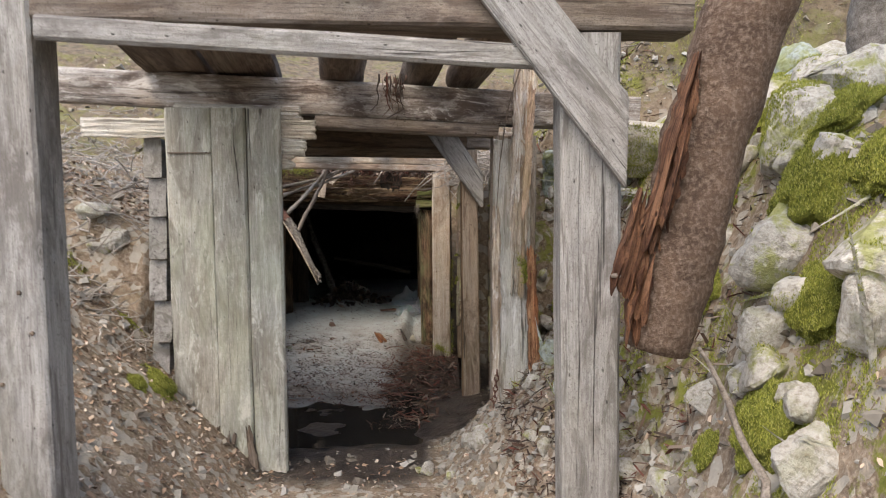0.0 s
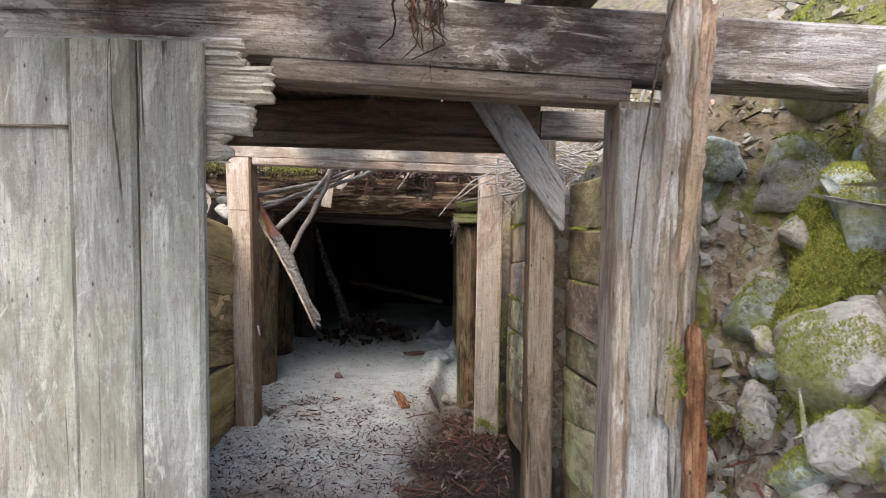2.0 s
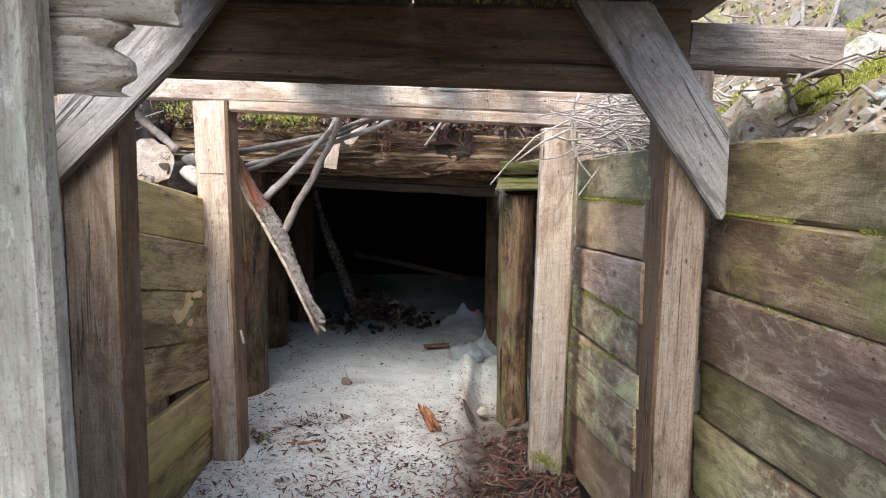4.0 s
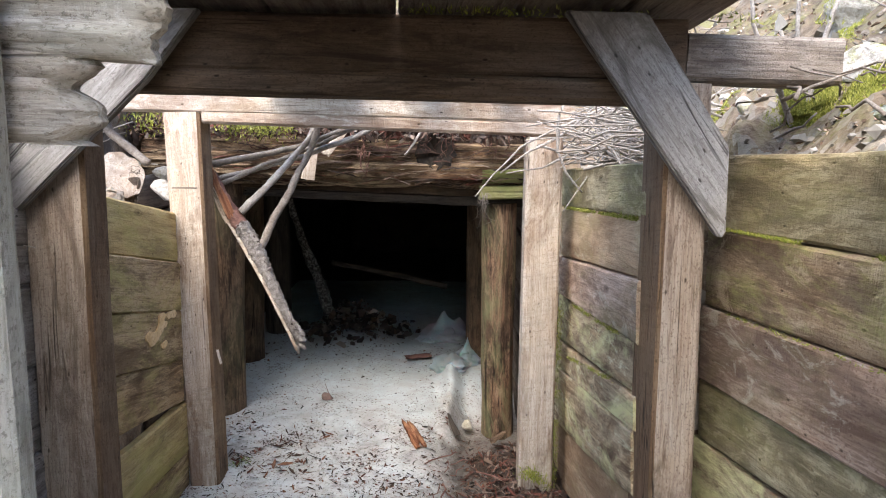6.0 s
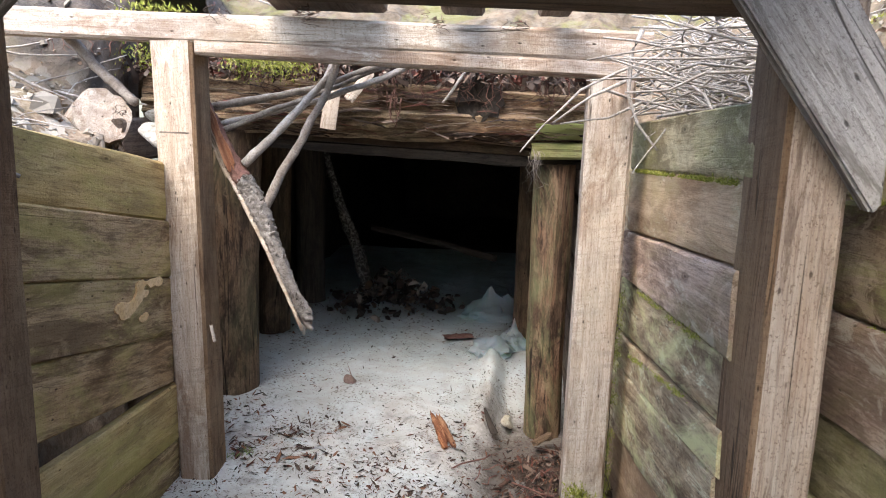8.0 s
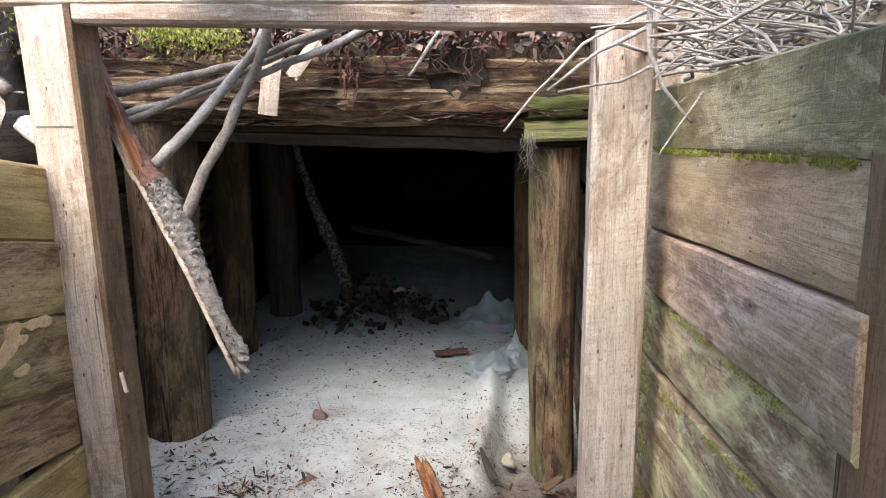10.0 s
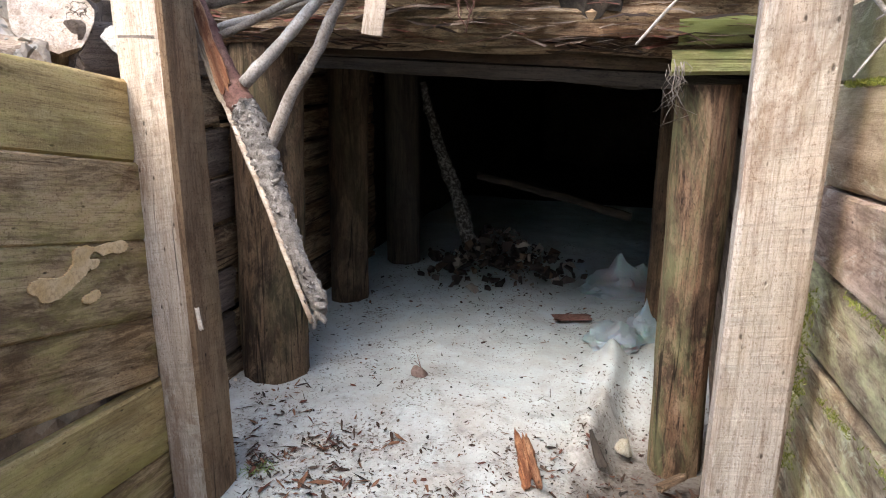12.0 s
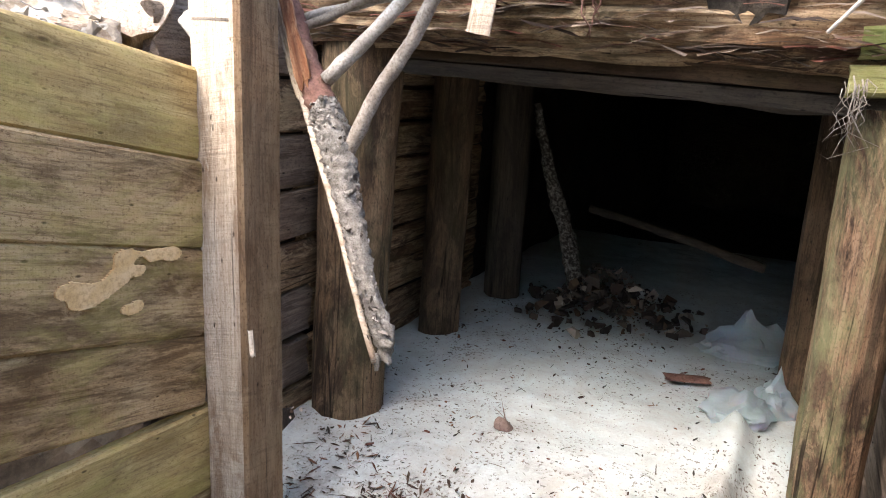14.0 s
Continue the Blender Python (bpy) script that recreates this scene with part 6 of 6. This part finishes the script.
shreds("hanging_roots", [(-1.62, 7.60, 1.86, 0.06), (-1.35, 7.60, 1.86, 0.08), (-1.0, 7.62, 1.82, 0.06), (-0.78, 7.62, 1.83, 0.05), (-0.25, 7.62, 1.82, 0.06), (-0.60, 7.64, 1.84, 0.05), (-0.45, 7.64, 1.83, 0.04), (-0.95, 7.62, 1.74, 0.02), (-2.3, 7.35, 1.98, 0.1), (-2.1, 7.4, 1.95, 0.08)], REDBARK, "reddish bark shreds and roots hanging over the mouth", 6, (0.05, 0.17), 12)
shreds("hanging_roots", [(-0.245, 4.17, 2.29, 0.02), (-0.30, 4.18, 2.30, 0.03)], NEEDLES, "tuft of dry roots hanging from the beam", 7, (0.10, 0.28), 12, 0.005)
shreds("hanging_roots", [(-0.25, 7.66, 1.47, 0.03)], STICK, "thin roots hanging by the post", 8, (0.08, 0.2), 14, 0.002)
shreds("hanging_roots", [(-1.55, 6.98, 2.03, 0.03), (-1.2, 6.98, 2.03, 0.03), (-0.38, 6.98, 2.0, 0.03), (-0.7, 6.98, 2.01, 0.02)], NEEDLES, "needle litter caught on the beam", 9, (0.02, 0.06), 14, 0.002)
n = 1500
x, y = -2.3 + 2.4 * R.rand(n), 7.58 + 0.20 * R.rand(n)
z = 1.79 + 0.10 * R.rand(n) * (1 - np.abs(y - 7.72) * 3)
s = (0.03 + 0.08 * R.rand(n) ** 2)[:, None] * np.stack([np.ones(n), 0.1 + 0.2 * R.rand(n), 0.10 * np.ones(n)], -1)
scatter("bark_litter", NEEDLE, NEEDLE_F, np.stack([x, y, z], -1), s, 1, NEEDLES, "red-brown bark litter over the header log", "litter", 0.6, 15)
tagged(stick("root", [(0.455, 4.03, 2.36), (0.40, 4.02, 2.20), (0.355, 3.99, 2.02), (0.325, 4.0, 1.80), (0.31, 4.02, 1.55)], [0.0045, 0.004, 0.004, 0.003, 0.002], DARK, n=6), "dark thin root hanging in front of the post", "root")

# ---- leaning broken trunk ----
trunk = tagged(stick("fallen_tree", [(0.600, 1.96, 1.235), (0.640, 1.955, 1.42), (0.715, 1.95, 1.80), (0.80, 1.94, 2.10), (0.98, 1.95, 2.60), (1.35, 1.98, 3.05), (1.95, 2.05, 3.20)], [0.085, 0.104, 0.110, 0.112, 0.114, 0.118, 0.122], TRUNK, n=26, rough=0.10, wobble=0.006), "broken brown tree trunk leaning down from the bank", "tree trunk")
for sx, sz, ex, ez, sw, sw2, sy in ((0.525, 1.24, 0.560, 1.60, 0.05, 0.05, 1.915), (0.480, 1.38, 0.550, 1.70, 0.07, 0.04, 1.900), (0.545, 1.50, 0.668, 2.04, 0.06, 0.030, 1.880), (0.575, 1.55, 0.640, 1.88, 0.035, 0.025, 1.862), (0.520, 1.30, 0.560, 1.52, 0.04, 0.03, 1.875)):
    torn("split_wood", (sx, sy, sz), (ex, sy - 0.01, ez), sw, 0.045, REDWOOD, trunk, "torn red-brown wood along the split", jag=(0.09, 0.16), edge=0.016, groove=0.022, step=0.010, w2=sw2)
stick("stub", [(0.50, 1.90, 1.44), (0.455, 1.88, 1.445)], [0.012, 0.006], STICK, trunk, n=6)
tagged(stick("stick", [(0.70, 1.93, 1.24), (0.79, 1.90, 1.10), (0.84, 1.80, 0.92), (0.80, 1.72, 0.78)], [0.006, 0.009, 0.012, 0.014], STICK, n=7, wobble=0.02), "crooked dead stick standing in the moss", "stick")
tagged(stick("tree_trunk", [(1.80, 3.0, gz(1.80, 3.0) - 0.1), (1.79, 3.02, 2.6), (1.82, 3.05, 4.2), (1.80, 3.1, 6.5)], [0.13, 0.10, 0.09, 0.05], BARK, n=16, rough=0.2), "grey standing tree trunk on the slope", "tree trunk")

# nails and a plank seam on the timbers
for ox, oz in ((-1.61, 1.98), (-1.60, 1.62), (-1.52, 1.30), (-1.60, 0.96), (-1.48, 1.15)):
    v, f = tube_data([(ox, 2.594, oz), (ox, 2.584, oz)], [0.008, 0.008], 8)
    link("nail", mesh_of("nail", v, f), DARK, f1, None, "rusty nail head")
# Thin strip laid on the plank in place of a seam.
prism("cleat", [(-1.550, 1.866), (-1.30, 1.866), (-1.30, 1.871), (-1.550, 1.871)], 4.118, 0.012, DARK, f2, "thin rusty seam across the plank")


def bare_patch(blobs, holes, seed, x, cell=0.0035):
    """A thin patch of bare wood with a frayed outline, where the surface has peeled: blobs and holes are (y, z, ry, rz)."""
    lo_y, hi_y = min(b[0] - 1.6 * b[2] for b in blobs), max(b[0] + 1.6 * b[2] for b in blobs)
    lo_z, hi_z = min(b[1] - 1.6 * b[3] for b in blobs), max(b[1] + 1.6 * b[3] for b in blobs)
    ny, nz = int((hi_y - lo_y) / cell), int((hi_z - lo_z) / cell)
    gy, gz_ = np.meshgrid(lo_y + cell * np.arange(ny), lo_z + cell * np.arange(nz), indexing="ij")
    body = sum(np.exp(-((gy - b[0]) / b[2]) ** 2 - ((gz_ - b[1]) / b[3]) ** 2) for b in blobs)
    body = body - sum(np.exp(-((gy - b[0]) / b[2]) ** 2 - ((gz_ - b[1]) / b[3]) ** 2) for b in holes)
    inside = body + 0.20 * field(gy, gz_, 26, seed) + 0.10 * field(gy, gz_, 70, seed + 2) > 0.50
    index, verts, faces = {}, [], []

    def vert(i, j, front):
        if (i, j, front) not in index:
            index[(i, j, front)] = len(verts)
            verts.append((x + (0.003 if front else -0.004), lo_y + cell * (i - 0.5), lo_z + cell * (j - 0.5)))
        return index[(i, j, front)]

    for i in range(1, ny - 1):
        for j in range(1, nz - 1):
            if not inside[i, j]:
                continue
            faces.append((vert(i, j, 1), vert(i + 1, j, 1), vert(i + 1, j + 1, 1), vert(i, j + 1, 1)))
            for di, dj, p, q in ((-1, 0, (0, 0), (0, 1)), (1, 0, (1, 1), (1, 0)), (0, -1, (1, 0), (0, 0)), (0, 1, (0, 1), (1, 1))):
                if not inside[i + di, j + dj]:
                    faces.append((vert(i + p[0], j + p[1], 1), vert(i + q[0], j + q[1], 1), vert(i + q[0], j + q[1], 0), vert(i + p[0], j + p[1], 0)))
    return mesh_of("bare_patch", verts, faces, False)


PEEL = mottled("peeled_tan_wood", (0.66, 0.44, 0.21), (0.74, 0.55, 0.32), (0.42, 0.25, 0.12), 14, 0.85, 0.6, 0.004)
for w_ in [o for o in bpy.data.objects if o.name == "wall_west"]:
    link("bare_patch", bare_patch(((6.645, 0.885, 0.075, 0.035), (6.585, 0.915, 0.04, 0.018), (6.715, 0.915, 0.035, 0.035), (6.755, 0.825, 0.045, 0.020), (6.735, 0.960, 0.04, 0.022), (6.82, 0.945, 0.07, 0.020), (6.89, 0.935, 0.03, 0.016), (6.785, 0.915, 0.03, 0.020)),
                                  ((6.735, 0.865, 0.035, 0.024), (6.785, 0.940, 0.025, 0.012), (6.66, 0.95, 0.05, 0.025), (6.83, 0.89, 0.05, 0.03)), 5.0, -1.7955), PEEL, w_.children[2], None, "peeled tan patch")

# earth packed behind and above the header log
v, f = tube_data([(-2.5 + 0.06 * i, 8.0, 1.80 + 0.015 * math.sin(i * 1.7)) for i in range(48)], [0.15 + 0.012 * math.sin(i * 2.3) for i in range(48)], 12, 0.2, 4.0)
tagged(link("earth_sill", mesh_of("earth_sill", v, f), HUMUS), "dark earth packed above the header log", "soil", "", "structure")

# fibres standing off the rotten header log
n = 320
x = -2.1 + 2.15 * R.rand(n)
a = 2.2 + 2.2 * R.rand(n)
y, z = 7.81 + 0.135 * np.cos(a), 1.645 + 0.135 * np.sin(a)
s = (0.05 + 0.16 * R.rand(n) ** 2)[:, None] * np.stack([np.ones(n), 0.05 + 0.06 * R.rand(n), 0.10 * np.ones(n)], -1)
fibres = scatter("wood_fibres", NEEDLE, NEEDLE_F, np.stack([x, y, z], -1), s, 0.03, NEEDLES, "loose fibres of rotten wood on the header log", "wood fibres", 0.12, 16)

# small marks on the sawn post and a green sprig on the snow
post = [o for o in f4.children if o.name.startswith("post")][0]
timber("splinter", (-1.625, 6.992, 0.735), (-1.60, 6.975, 0.655), 0.014, 0.006, TAN, post, "pale lifted splinter", jag=(0.01, 0.03))
# Dark strip laid on the face for the shade of a cut groove.
prism("saw_cut", [(-1.825, 1.538), (-1.690, 1.538), (-1.690, 1.543), (-1.825, 1.543)], 6.9985, 0.02, DARK, post, "dark saw cut")
SPRIG = mottled("green_needles", (0.13, 0.20, 0.05), (0.22, 0.30, 0.09), (0.08, 0.12, 0.03), 30, 0.7, 0.3, 0.003)
n = 60
t_ = R.rand(n)
x, y = -1.64 + 0.10 * t_ + 0.02 * R.randn(n), 7.17 + 0.10 * t_ + 0.012 * R.randn(n)
s = (0.02 + 0.02 * R.rand(n))[:, None] * np.array([[1, 0.06, 0.08]])
scatter("conifer_sprig", NEEDLE, NEEDLE_F, np.stack([x, y, snow_z(x, y) + 0.008], -1), s, 1, SPRIG, "small green conifer sprig lying on the snow", "sprig", 0.3, 21)
